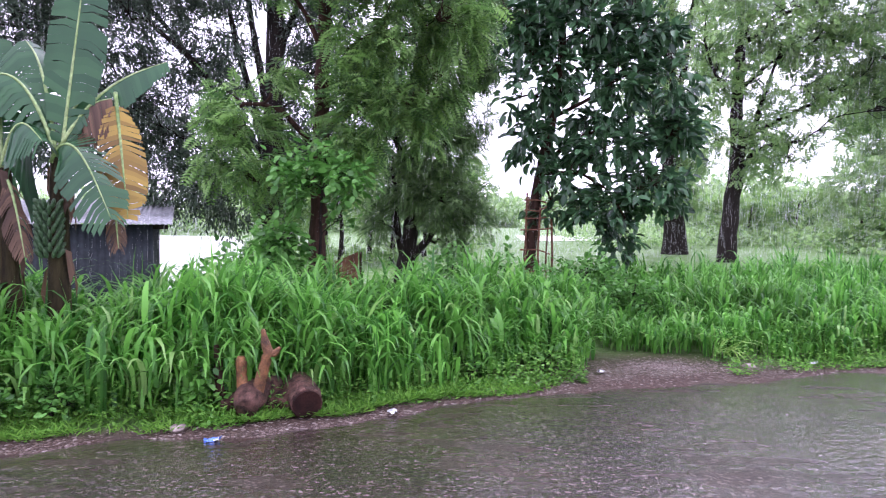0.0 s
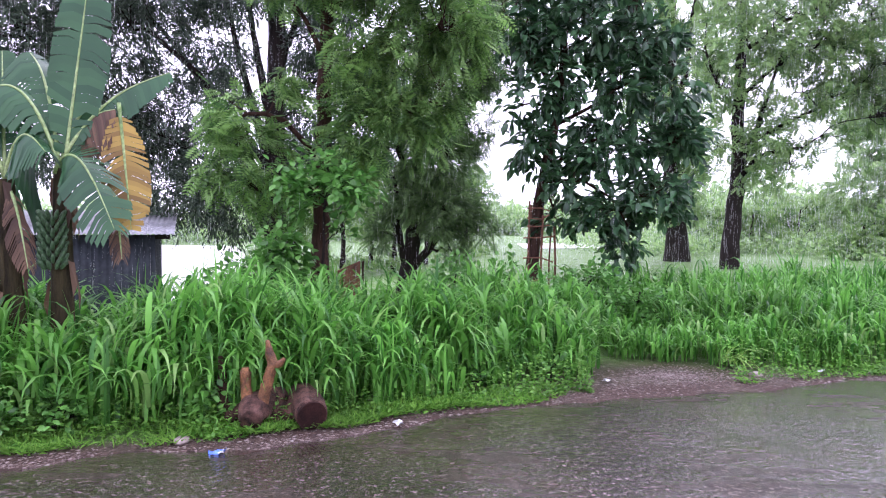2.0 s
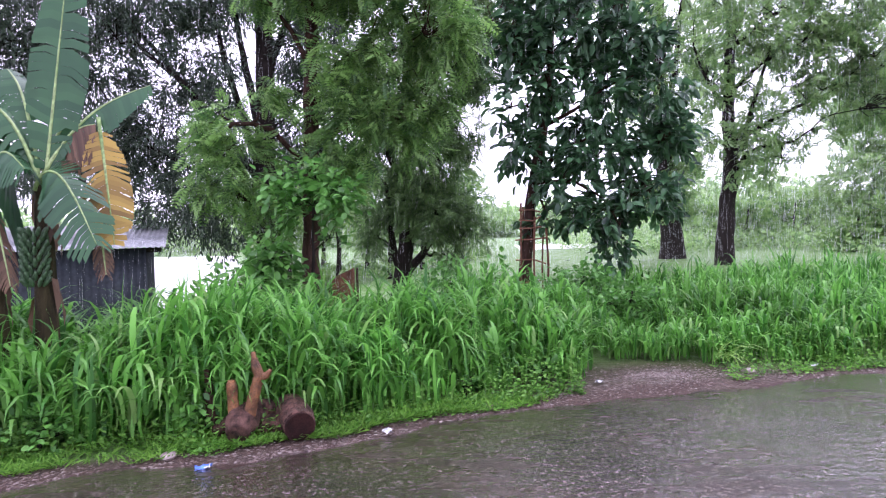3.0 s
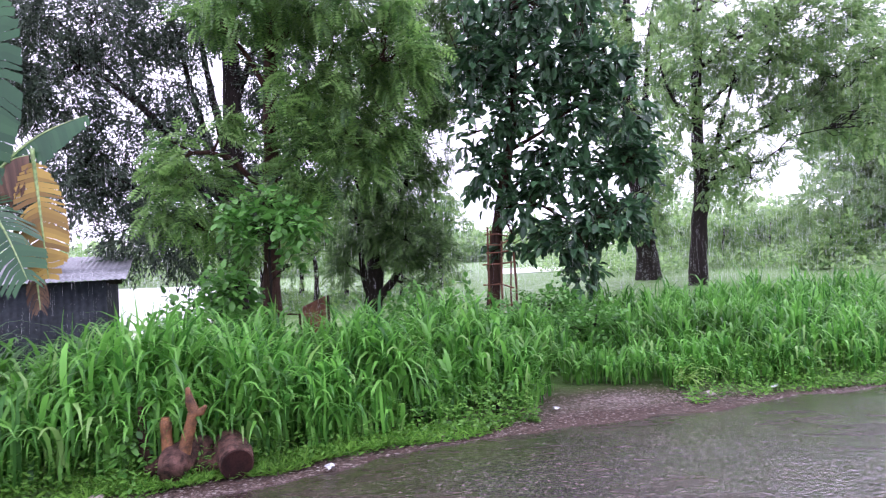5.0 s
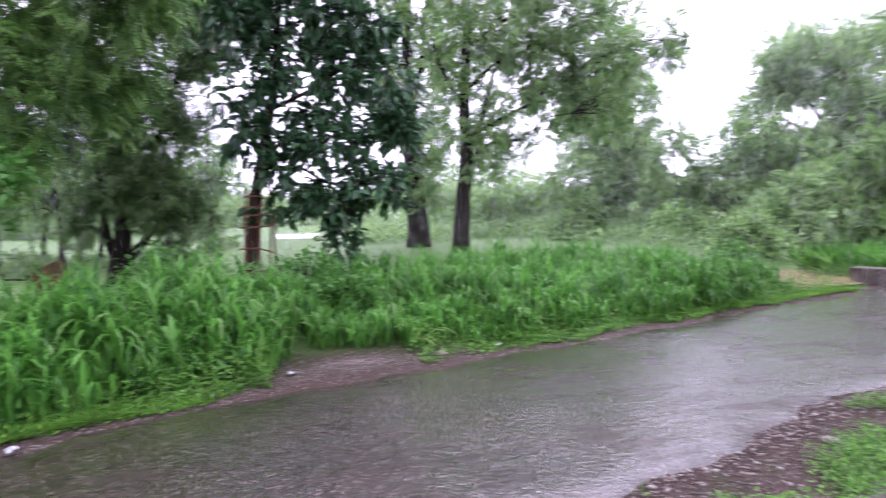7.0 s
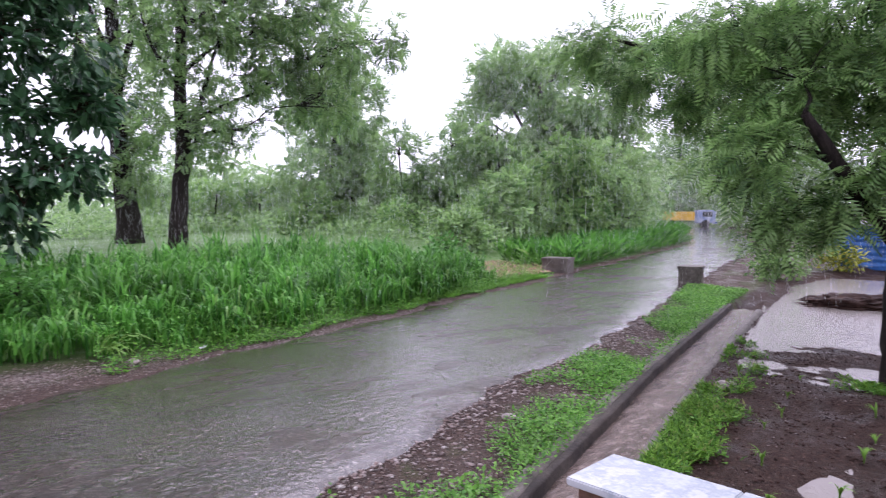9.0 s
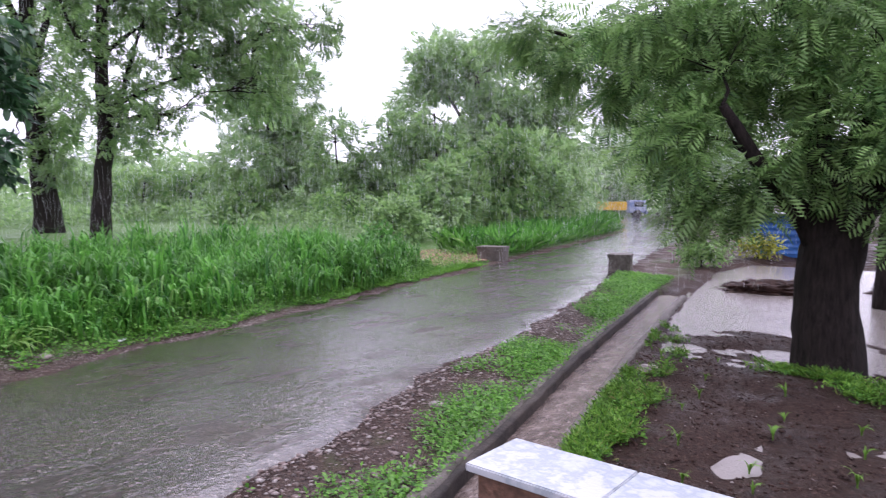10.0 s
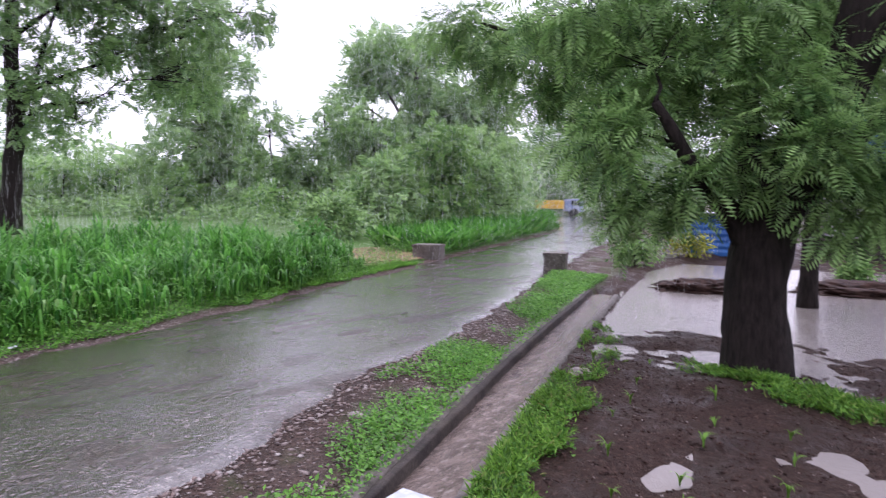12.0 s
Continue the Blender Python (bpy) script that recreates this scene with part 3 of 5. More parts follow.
TEAKLEAF = (LEAF8[0] * np.array([0.5, 1, 1.6]), LEAF8[1])
THIN = (LEAF4[0] * np.array([0.1, 1, 1]), LEAF4[1])
OVAL = (LEAF4[0] * np.array([0.55, 1, 1]), LEAF4[1])

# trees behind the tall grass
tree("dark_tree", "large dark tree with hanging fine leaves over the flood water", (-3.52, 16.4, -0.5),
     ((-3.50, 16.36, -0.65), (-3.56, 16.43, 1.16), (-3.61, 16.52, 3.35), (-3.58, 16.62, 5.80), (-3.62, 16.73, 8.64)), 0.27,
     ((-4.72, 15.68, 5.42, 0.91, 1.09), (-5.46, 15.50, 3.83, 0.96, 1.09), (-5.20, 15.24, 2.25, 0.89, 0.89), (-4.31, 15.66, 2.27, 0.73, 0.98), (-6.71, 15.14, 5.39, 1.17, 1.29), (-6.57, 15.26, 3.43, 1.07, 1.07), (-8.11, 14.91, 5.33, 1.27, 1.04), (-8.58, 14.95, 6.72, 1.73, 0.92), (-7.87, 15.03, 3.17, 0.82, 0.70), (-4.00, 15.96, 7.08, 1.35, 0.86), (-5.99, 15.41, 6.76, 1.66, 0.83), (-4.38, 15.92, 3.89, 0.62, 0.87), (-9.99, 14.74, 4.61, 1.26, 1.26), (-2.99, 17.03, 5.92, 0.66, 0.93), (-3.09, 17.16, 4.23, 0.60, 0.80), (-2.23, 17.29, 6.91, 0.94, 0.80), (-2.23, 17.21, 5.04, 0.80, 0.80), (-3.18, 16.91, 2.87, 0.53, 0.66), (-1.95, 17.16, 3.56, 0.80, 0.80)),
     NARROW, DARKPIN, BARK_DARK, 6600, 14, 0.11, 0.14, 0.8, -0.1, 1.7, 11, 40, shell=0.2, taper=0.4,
     limbs=((0.13, ((-3.59, 16.48, 2.32), (-4.00, 16.34, 4.09), (-4.27, 15.99, 5.38), (-4.54, 15.75, 7.00))),
            (0.12, ((-3.59, 16.52, 3.35), (-3.88, 16.38, 4.98), (-4.06, 16.22, 6.19), (-4.15, 16.09, 7.86))),
            (0.14, ((-3.59, 16.45, 1.68), (-4.26, 15.91, 3.52), (-4.91, 15.35, 4.74), (-5.71, 14.76, 5.51))),
            (0.12, ((-3.59, 16.49, 2.71), (-4.64, 16.32, 3.96), (-5.63, 15.96, 5.50), (-6.68, 15.59, 6.71))),
            (0.1, ((-3.58, 16.59, 5.03), (-3.17, 16.95, 6.41), (-2.84, 17.32, 8.12))),
            (0.1, ((-3.58, 16.43, 1.16), (-4.19, 16.06, 2.30), (-4.93, 15.68, 3.00), (-5.62, 15.28, 3.44)))))
tree("feathery_tree", "roadside tree with a reddish trunk and feathery green leaves", (-1.59, 11.12, -0.1),
     ((-1.59, 11.11, -0.3), (-1.58, 11.15, 0.86), (-1.55, 11.21, 2.29), (-1.52, 11.26, 3.55), (-1.49, 11.30, 4.56), (-1.43, 11.37, 6.16)), 0.135,
     ((-2.55, 10.81, 2.66, 0.52, 0.60), (-2.66, 10.78, 2.01, 0.44, 0.40), (-2.08, 10.89, 2.02, 0.33, 0.41), (-0.88, 10.79, 3.93, 0.48, 0.56), (-0.96, 10.75, 2.97, 0.48, 0.56), (-1.04, 10.72, 2.33, 0.40, 0.32), (-0.08, 10.71, 4.14, 0.55, 0.55), (-0.24, 10.67, 3.12, 0.47, 0.55), (0.47, 10.63, 4.27, 0.47, 0.47), (0.23, 10.80, 3.53, 0.40, 0.48), (-1.71, 10.93, 5.24, 0.97, 0.40), (-0.25, 10.75, 5.25, 1.03, 0.47), (-2.67, 10.83, 3.22, 0.36, 0.28), (-2.02, 10.85, 3.55, 0.20, 0.24)),
     FEATHER, PINNATE, BARK_RED, 900, 5, 0.1, 0.25, 0.8, -0.1, 1.9, 12, 30, shell=0.2, taper=0.35,
     limbs=((0.05, ((-1.53, 11.22, 2.46), (-2.07, 11.03, 3.10), (-2.58, 10.93, 3.16), (-2.83, 10.81, 2.90))),
            (0.05, ((-1.52, 11.25, 3.30), (-1.07, 10.99, 3.98), (-0.65, 10.80, 4.17), (-0.32, 10.70, 3.98))),
            (0.05, ((-1.50, 11.28, 3.97), (-1.75, 11.10, 4.50), (-2.19, 10.91, 5.16))),
            (0.05, ((-1.53, 11.23, 2.80), (-0.91, 10.96, 3.17), (-0.40, 10.77, 3.29), (0.16, 10.68, 3.28))),
            (0.05, ((-1.48, 11.31, 4.73), (-0.76, 11.14, 5.24), (0.06, 10.96, 5.33)))))
tree("forked_tree", "small forked tree with drooping dull green foliage", (-0.58, 15.96, -0.1),
     ((-0.60, 15.94, -0.25), (-0.56, 15.97, 0.58), (-0.44, 15.99, 1.18), (-0.39, 16.02, 1.93), (-0.30, 16.12, 4.17)), 0.2,
     ((0.21, 15.74, 1.92, 0.92, 0.61), (0.94, 15.63, 1.44, 0.42, 0.49), (-0.77, 15.73, 2.29, 0.73, 0.55), (0.08, 15.78, 3.14, 0.98, 0.73), (0.81, 15.83, 4.00, 0.67, 0.73), (0.56, 15.78, 5.32, 0.85, 0.85), (-0.78, 15.79, 3.87, 0.86, 0.98), (-0.66, 15.85, 5.34, 0.86, 0.86), (1.29, 15.80, 5.56, 0.49, 0.97), (0.92, 15.85, 6.90, 0.97, 0.61), (-1.13, 15.69, 1.43, 0.31, 0.31), (0.58, 15.60, 0.95, 0.36, 0.18), (1.65, 15.8, 5.7, 0.5, 0.75), (1.2, 15.8, 4.6, 0.4, 0.4)),
     FEATHER, WILLOWY, BARK_DARK, 2300, 6, 0.09, 0.19, 0.45, -0.2, 1.3, 13, 30, limb_r=0.55, shell=0.25,
     limbs=((0.1, ((-0.56, 15.97, 0.62), (-0.72, 15.89, 1.18), (-0.75, 15.81, 1.80), (-0.83, 15.74, 2.65))),
            (0.11, ((-0.53, 15.97, 0.55), (-0.10, 15.89, 1.04), (0.21, 15.82, 1.43), (0.70, 15.74, 1.92))),
            (0.08, ((-0.41, 16.01, 1.68), (0.21, 15.98, 2.92), (0.69, 15.94, 4.39), (0.93, 15.91, 5.84))),
            (0.08, ((-0.39, 16.04, 2.30), (-0.91, 15.98, 3.66), (-1.04, 16.04, 5.15)))))
tree("teak_tree", "young broad-leaved tree with large dark green leaves", (1.84, 13.2, 0.2),
     ((1.82, 13.18, -0.1), (1.84, 13.22, 0.78), (2.02, 13.28, 2.31), (2.34, 13.35, 3.90), (2.43, 13.41, 5.29), (2.48, 13.47, 6.71)), 0.115,
     ((3.35, 12.87, 1.27, 0.27, 0.44), (3.08, 12.98, 1.80, 0.64, 0.39), (2.21, 13.06, 1.70, 0.32, 0.25), (3.97, 13.01, 2.15, 0.59, 0.44), (4.31, 13.06, 3.04, 0.49, 0.44), (3.10, 13.12, 2.80, 0.79, 0.35), (1.92, 13.21, 2.96, 0.45, 0.45), (1.67, 13.23, 3.76, 0.30, 0.60), (4.26, 13.10, 4.02, 0.54, 0.69), (3.37, 13.08, 4.02, 0.69, 0.44), (2.30, 13.16, 4.14, 0.60, 0.60), (2.80, 13.20, 4.93, 1.09, 0.50), (1.80, 13.18, 4.93, 0.50, 0.60), (2.77, 13.14, 5.98, 1.38, 0.59), (3.76, 13.12, 4.81, 0.59, 0.49), (2.47, 12.89, 2.34, 0.49, 0.24), (3.0, 13.1, 3.3, 0.55, 0.3)),
     TEAKLEAF, TEAK, BARK_RED, 1000, 7, 0.08, 0.21, 0.6, -0.13, 2.4, 14, 30, shell=0.2,
     limbs=((0.04, ((2.09, 13.30, 2.56), (2.83, 13.23, 3.06), (3.50, 13.15, 3.15), (4.16, 13.05, 2.94))),
            (0.035, ((2.04, 13.29, 2.36), (2.71, 13.10, 2.35), (3.18, 13.00, 2.05), (3.45, 12.88, 1.56))),
            (0.04, ((2.24, 13.33, 3.37), (2.80, 13.15, 3.64), (3.57, 13.09, 4.12), (4.32, 13.01, 4.29))),
            (0.03, ((2.29, 13.34, 3.68), (1.82, 13.24, 3.76), (1.51, 13.13, 3.64))),
            (0.03, ((2.40, 13.39, 4.69), (2.99, 13.21, 5.03), (3.66, 13.13, 5.20))),
            (0.03, ((2.34, 13.36, 3.98), (1.71, 13.17, 4.63), (1.40, 13.08, 5.09)))))
tree("tall_tree", "tall misty tree with a thick dark trunk on the lawn", (8.24, 24.13, 0.38),
     ((8.24, 24.13, 0.1), (8.24, 24.16, 0.84), (8.10, 24.22, 2.57), (8.01, 24.28, 3.92), (7.97, 24.37, 6.23), (8.03, 24.47, 8.74), (8.06, 24.58, 11.43)), 0.37,
     ((7.21, 24.15, 6.19, 1.05, 0.96), (8.51, 24.12, 7.31, 1.05, 1.14), (8.13, 24.03, 5.22, 0.76, 0.86), (6.57, 24.02, 8.23, 1.33, 0.95), (8.27, 24.11, 9.56, 1.89, 1.14), (8.62, 23.94, 2.75, 0.76, 0.95), (6.18, 24.10, 10.31, 2.27, 1.14), (7.22, 24.01, 2.75, 0.48, 0.57), (8.90, 24.00, 4.08, 0.57, 0.76)),
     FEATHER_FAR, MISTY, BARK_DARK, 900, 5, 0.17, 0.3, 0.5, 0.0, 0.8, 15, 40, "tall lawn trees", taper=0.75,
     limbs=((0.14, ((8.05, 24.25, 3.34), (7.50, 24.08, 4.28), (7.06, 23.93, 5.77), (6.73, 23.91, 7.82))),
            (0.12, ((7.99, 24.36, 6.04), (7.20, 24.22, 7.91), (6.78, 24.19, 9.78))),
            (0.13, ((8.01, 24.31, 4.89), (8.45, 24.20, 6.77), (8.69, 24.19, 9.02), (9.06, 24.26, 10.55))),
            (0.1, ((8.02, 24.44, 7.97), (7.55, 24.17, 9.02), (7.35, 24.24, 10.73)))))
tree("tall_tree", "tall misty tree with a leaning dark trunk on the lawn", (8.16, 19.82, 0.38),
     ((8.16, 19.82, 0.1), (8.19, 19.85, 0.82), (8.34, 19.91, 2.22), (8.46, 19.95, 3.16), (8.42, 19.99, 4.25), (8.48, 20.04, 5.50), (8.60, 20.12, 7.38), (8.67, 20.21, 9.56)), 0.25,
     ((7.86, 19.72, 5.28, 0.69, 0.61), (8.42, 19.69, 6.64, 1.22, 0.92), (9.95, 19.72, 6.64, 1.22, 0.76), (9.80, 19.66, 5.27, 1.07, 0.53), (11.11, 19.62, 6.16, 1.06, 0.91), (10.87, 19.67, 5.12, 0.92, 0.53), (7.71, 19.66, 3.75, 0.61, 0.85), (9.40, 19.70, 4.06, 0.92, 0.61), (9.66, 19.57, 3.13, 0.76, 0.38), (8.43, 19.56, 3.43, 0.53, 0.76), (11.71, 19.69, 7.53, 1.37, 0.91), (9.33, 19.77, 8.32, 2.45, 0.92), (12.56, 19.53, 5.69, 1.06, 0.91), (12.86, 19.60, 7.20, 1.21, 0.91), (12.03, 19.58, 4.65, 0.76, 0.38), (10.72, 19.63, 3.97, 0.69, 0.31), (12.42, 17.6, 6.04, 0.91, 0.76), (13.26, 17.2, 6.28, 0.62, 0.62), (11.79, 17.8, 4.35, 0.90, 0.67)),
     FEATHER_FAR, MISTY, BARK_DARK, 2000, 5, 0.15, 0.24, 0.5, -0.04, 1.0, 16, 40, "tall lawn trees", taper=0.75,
     limbs=((0.1, ((8.43, 19.93, 2.69), (8.83, 19.77, 3.45), (9.40, 19.69, 3.67), (10.04, 19.60, 3.74))),
            (0.1, ((8.48, 19.94, 3.00), (8.91, 19.81, 4.38), (9.16, 19.75, 5.29), (9.49, 19.70, 6.34))),
            (0.08, ((8.47, 19.97, 3.78), (9.45, 19.81, 4.30), (10.16, 19.74, 4.67), (11.18, 19.68, 5.12))),
            (0.07, ((8.45, 20.01, 4.56), (7.74, 19.83, 5.61), (7.43, 19.86, 6.54))),
            (0.08, ((8.55, 20.08, 6.44), (9.69, 19.84, 7.28), (10.71, 19.77, 7.56))),
            (0.07, ((8.47, 20.03, 5.19), (9.24, 19.77, 5.90), (10.41, 19.72, 6.49)))))
tree("field_tree", "rounded green tree with haze-paled leaves standing in misty scrub", (19.8, 30.4, 0.35),
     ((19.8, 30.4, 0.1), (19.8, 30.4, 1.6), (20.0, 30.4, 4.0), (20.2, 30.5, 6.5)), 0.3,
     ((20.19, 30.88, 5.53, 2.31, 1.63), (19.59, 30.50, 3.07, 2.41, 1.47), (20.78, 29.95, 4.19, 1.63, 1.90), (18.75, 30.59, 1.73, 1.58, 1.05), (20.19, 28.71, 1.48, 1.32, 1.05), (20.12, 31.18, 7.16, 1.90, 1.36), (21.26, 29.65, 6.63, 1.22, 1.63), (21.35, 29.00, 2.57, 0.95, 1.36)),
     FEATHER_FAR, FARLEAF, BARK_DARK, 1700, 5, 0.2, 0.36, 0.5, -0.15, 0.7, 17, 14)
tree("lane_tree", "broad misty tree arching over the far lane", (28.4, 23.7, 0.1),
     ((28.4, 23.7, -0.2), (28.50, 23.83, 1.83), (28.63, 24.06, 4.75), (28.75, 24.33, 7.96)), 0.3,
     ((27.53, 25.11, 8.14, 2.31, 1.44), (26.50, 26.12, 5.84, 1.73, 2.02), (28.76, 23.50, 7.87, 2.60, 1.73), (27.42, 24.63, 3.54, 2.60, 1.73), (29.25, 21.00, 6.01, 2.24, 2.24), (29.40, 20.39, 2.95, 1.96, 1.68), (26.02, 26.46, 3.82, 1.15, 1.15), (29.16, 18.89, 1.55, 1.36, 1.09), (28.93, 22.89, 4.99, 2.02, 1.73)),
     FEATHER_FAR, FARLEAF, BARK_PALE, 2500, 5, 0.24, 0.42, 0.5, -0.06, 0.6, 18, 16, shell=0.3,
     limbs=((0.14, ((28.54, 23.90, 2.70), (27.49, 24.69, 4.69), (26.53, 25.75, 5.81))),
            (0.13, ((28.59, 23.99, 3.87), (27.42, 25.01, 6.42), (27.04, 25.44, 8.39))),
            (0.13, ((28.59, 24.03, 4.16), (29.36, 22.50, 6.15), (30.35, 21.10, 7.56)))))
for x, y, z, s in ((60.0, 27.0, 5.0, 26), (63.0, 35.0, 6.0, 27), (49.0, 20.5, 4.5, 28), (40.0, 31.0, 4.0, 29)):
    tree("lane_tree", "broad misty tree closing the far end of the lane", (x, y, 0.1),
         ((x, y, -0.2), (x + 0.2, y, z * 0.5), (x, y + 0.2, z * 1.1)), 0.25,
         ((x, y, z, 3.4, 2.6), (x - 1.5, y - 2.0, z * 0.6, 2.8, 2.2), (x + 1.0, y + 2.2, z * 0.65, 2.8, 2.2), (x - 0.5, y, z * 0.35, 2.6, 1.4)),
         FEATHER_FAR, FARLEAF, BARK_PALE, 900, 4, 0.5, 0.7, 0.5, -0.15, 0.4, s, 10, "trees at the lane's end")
for k, (x, y, h, s) in enumerate(((20.2, 25.0, 4.4, 21), (21.2, 24.2, 3.2, 22), (21.9, 23.4, 4.8, 23), (23.8, 22.4, 5.2, 24))):
    tree("scrub_tree", "thin straggly tree with sparse haze-paled leaves", (x, y, 0.3),
         ((x, y, 0.1), (x + 0.1, y, 1.5), (x - 0.2, y + 0.1, h * 0.7), (x - 0.35, y, h)), 0.07,
         ((x - 0.3, y, h - 0.6, 1.0, 0.9), (x + 0.6, y, h - 1.5, 0.9, 0.8), (x - 0.8, y + 0.2, h - 1.9, 0.8, 0.7)),
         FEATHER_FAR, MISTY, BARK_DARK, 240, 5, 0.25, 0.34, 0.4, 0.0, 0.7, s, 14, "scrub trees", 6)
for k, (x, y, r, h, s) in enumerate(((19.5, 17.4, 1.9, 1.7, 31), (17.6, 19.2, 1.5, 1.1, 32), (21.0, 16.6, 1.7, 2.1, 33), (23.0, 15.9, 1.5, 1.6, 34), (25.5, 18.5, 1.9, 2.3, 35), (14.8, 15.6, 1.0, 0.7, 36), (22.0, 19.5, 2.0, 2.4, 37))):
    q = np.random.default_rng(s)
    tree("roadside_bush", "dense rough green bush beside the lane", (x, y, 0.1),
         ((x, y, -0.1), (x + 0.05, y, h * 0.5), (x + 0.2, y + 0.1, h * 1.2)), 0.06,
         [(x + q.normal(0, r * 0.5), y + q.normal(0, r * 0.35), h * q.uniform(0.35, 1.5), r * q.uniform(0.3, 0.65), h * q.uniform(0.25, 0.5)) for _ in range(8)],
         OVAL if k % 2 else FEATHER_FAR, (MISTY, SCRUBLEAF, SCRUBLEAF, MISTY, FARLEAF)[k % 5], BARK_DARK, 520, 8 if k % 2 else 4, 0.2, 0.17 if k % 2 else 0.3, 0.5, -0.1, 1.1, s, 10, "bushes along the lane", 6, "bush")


# a thin grove on the far side of the low field
for x, y, h, s in ((-6.7, 31.5, 5.2, 141), (-5.6, 34.0, 5.8, 142), (-4.3, 30.5, 4.8, 143), (-3.6, 35.5, 6.0, 144), (-2.2, 32.5, 5.2, 145), (-0.8, 37.0, 5.6, 146), (-7.9, 35.5, 5.0, 147), (1.2, 34.0, 5.2, 148), (-10.5, 41.0, 6.0, 149)):
    g = float(land(x, y))
    tree("grove_tree", "slender grey tree in a thin misty grove", (x, y, g),
         ((x, y, g - 0.2), (x + 0.1, y, g + h * 0.35), (x - 0.1, y, g + h * 0.65), (x + 0.1, y + 0.1, g + h)), 0.13,
         ((x, y, g + h * 0.85, 1.4, 0.9), (x - 0.7, y - 0.3, g + h * 0.55, 1.0, 0.6), (x + 0.8, y - 0.2, g + h * 0.62, 1.0, 0.7), (x + 0.2, y, g + 0.5, 1.2, 0.35)),
         FEATHER_FAR, SCRUBLEAF, BARK_DARK, 300, 4, 0.2, 0.34, 0.6, -0.1, 0.7, s, 10, "grove trees", 6)


for k, (x, y, r) in enumerate(((14.8, 33.0, 1.3), (18.2, 35.2, 1.5), (13.8, 37.4, 1.3), (15.5, 25.7, 0.9), (20.1, 49.0, 2.3), (18.7, 53.9, 2.4), (24.1, 50.5, 2.5))):
    g, q = float(land(x, y)), np.random.default_rng(160 + k)
    tree("field_bush", "dull green misty bush standing in the field", (x, y, g), ((x, y, g - 0.2), (x, y, g + r * 0.6), (x + 0.1, y, g + r * 1.4)), 0.07,
         [(x + q.normal(0, r * 0.6), y + q.normal(0, r * 0.4), g + r * q.uniform(0.4, 1.6), r * q.uniform(0.4, 0.75), r * q.uniform(0.35, 0.6)) for _ in range(7)],
         FEATHER_FAR, SCRUBLEAF, BARK_DARK, 420, 4, 0.13 * r, 0.25 * r ** 0.5, 0.4, -0.1, 1.0, 170 + k, 12, "bushes in the field", 6, "bush")


# far woods that close the field, rain haze held in their leaf colour
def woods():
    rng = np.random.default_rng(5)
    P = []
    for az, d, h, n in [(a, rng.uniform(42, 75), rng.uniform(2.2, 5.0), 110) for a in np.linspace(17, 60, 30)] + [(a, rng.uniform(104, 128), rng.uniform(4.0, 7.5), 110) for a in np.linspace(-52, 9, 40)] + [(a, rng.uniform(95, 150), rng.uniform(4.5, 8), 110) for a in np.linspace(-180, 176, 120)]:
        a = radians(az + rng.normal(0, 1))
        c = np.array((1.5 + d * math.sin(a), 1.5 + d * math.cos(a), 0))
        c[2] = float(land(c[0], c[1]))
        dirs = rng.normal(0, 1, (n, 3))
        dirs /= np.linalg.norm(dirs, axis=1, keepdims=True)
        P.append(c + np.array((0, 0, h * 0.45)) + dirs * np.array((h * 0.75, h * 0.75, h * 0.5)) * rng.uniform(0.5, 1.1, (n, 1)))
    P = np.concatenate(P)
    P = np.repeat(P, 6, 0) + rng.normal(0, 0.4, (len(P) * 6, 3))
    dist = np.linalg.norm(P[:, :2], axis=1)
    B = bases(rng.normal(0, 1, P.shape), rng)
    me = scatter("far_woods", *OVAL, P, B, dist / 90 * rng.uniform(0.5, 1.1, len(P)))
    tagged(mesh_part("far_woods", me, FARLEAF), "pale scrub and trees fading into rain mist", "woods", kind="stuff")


woods()

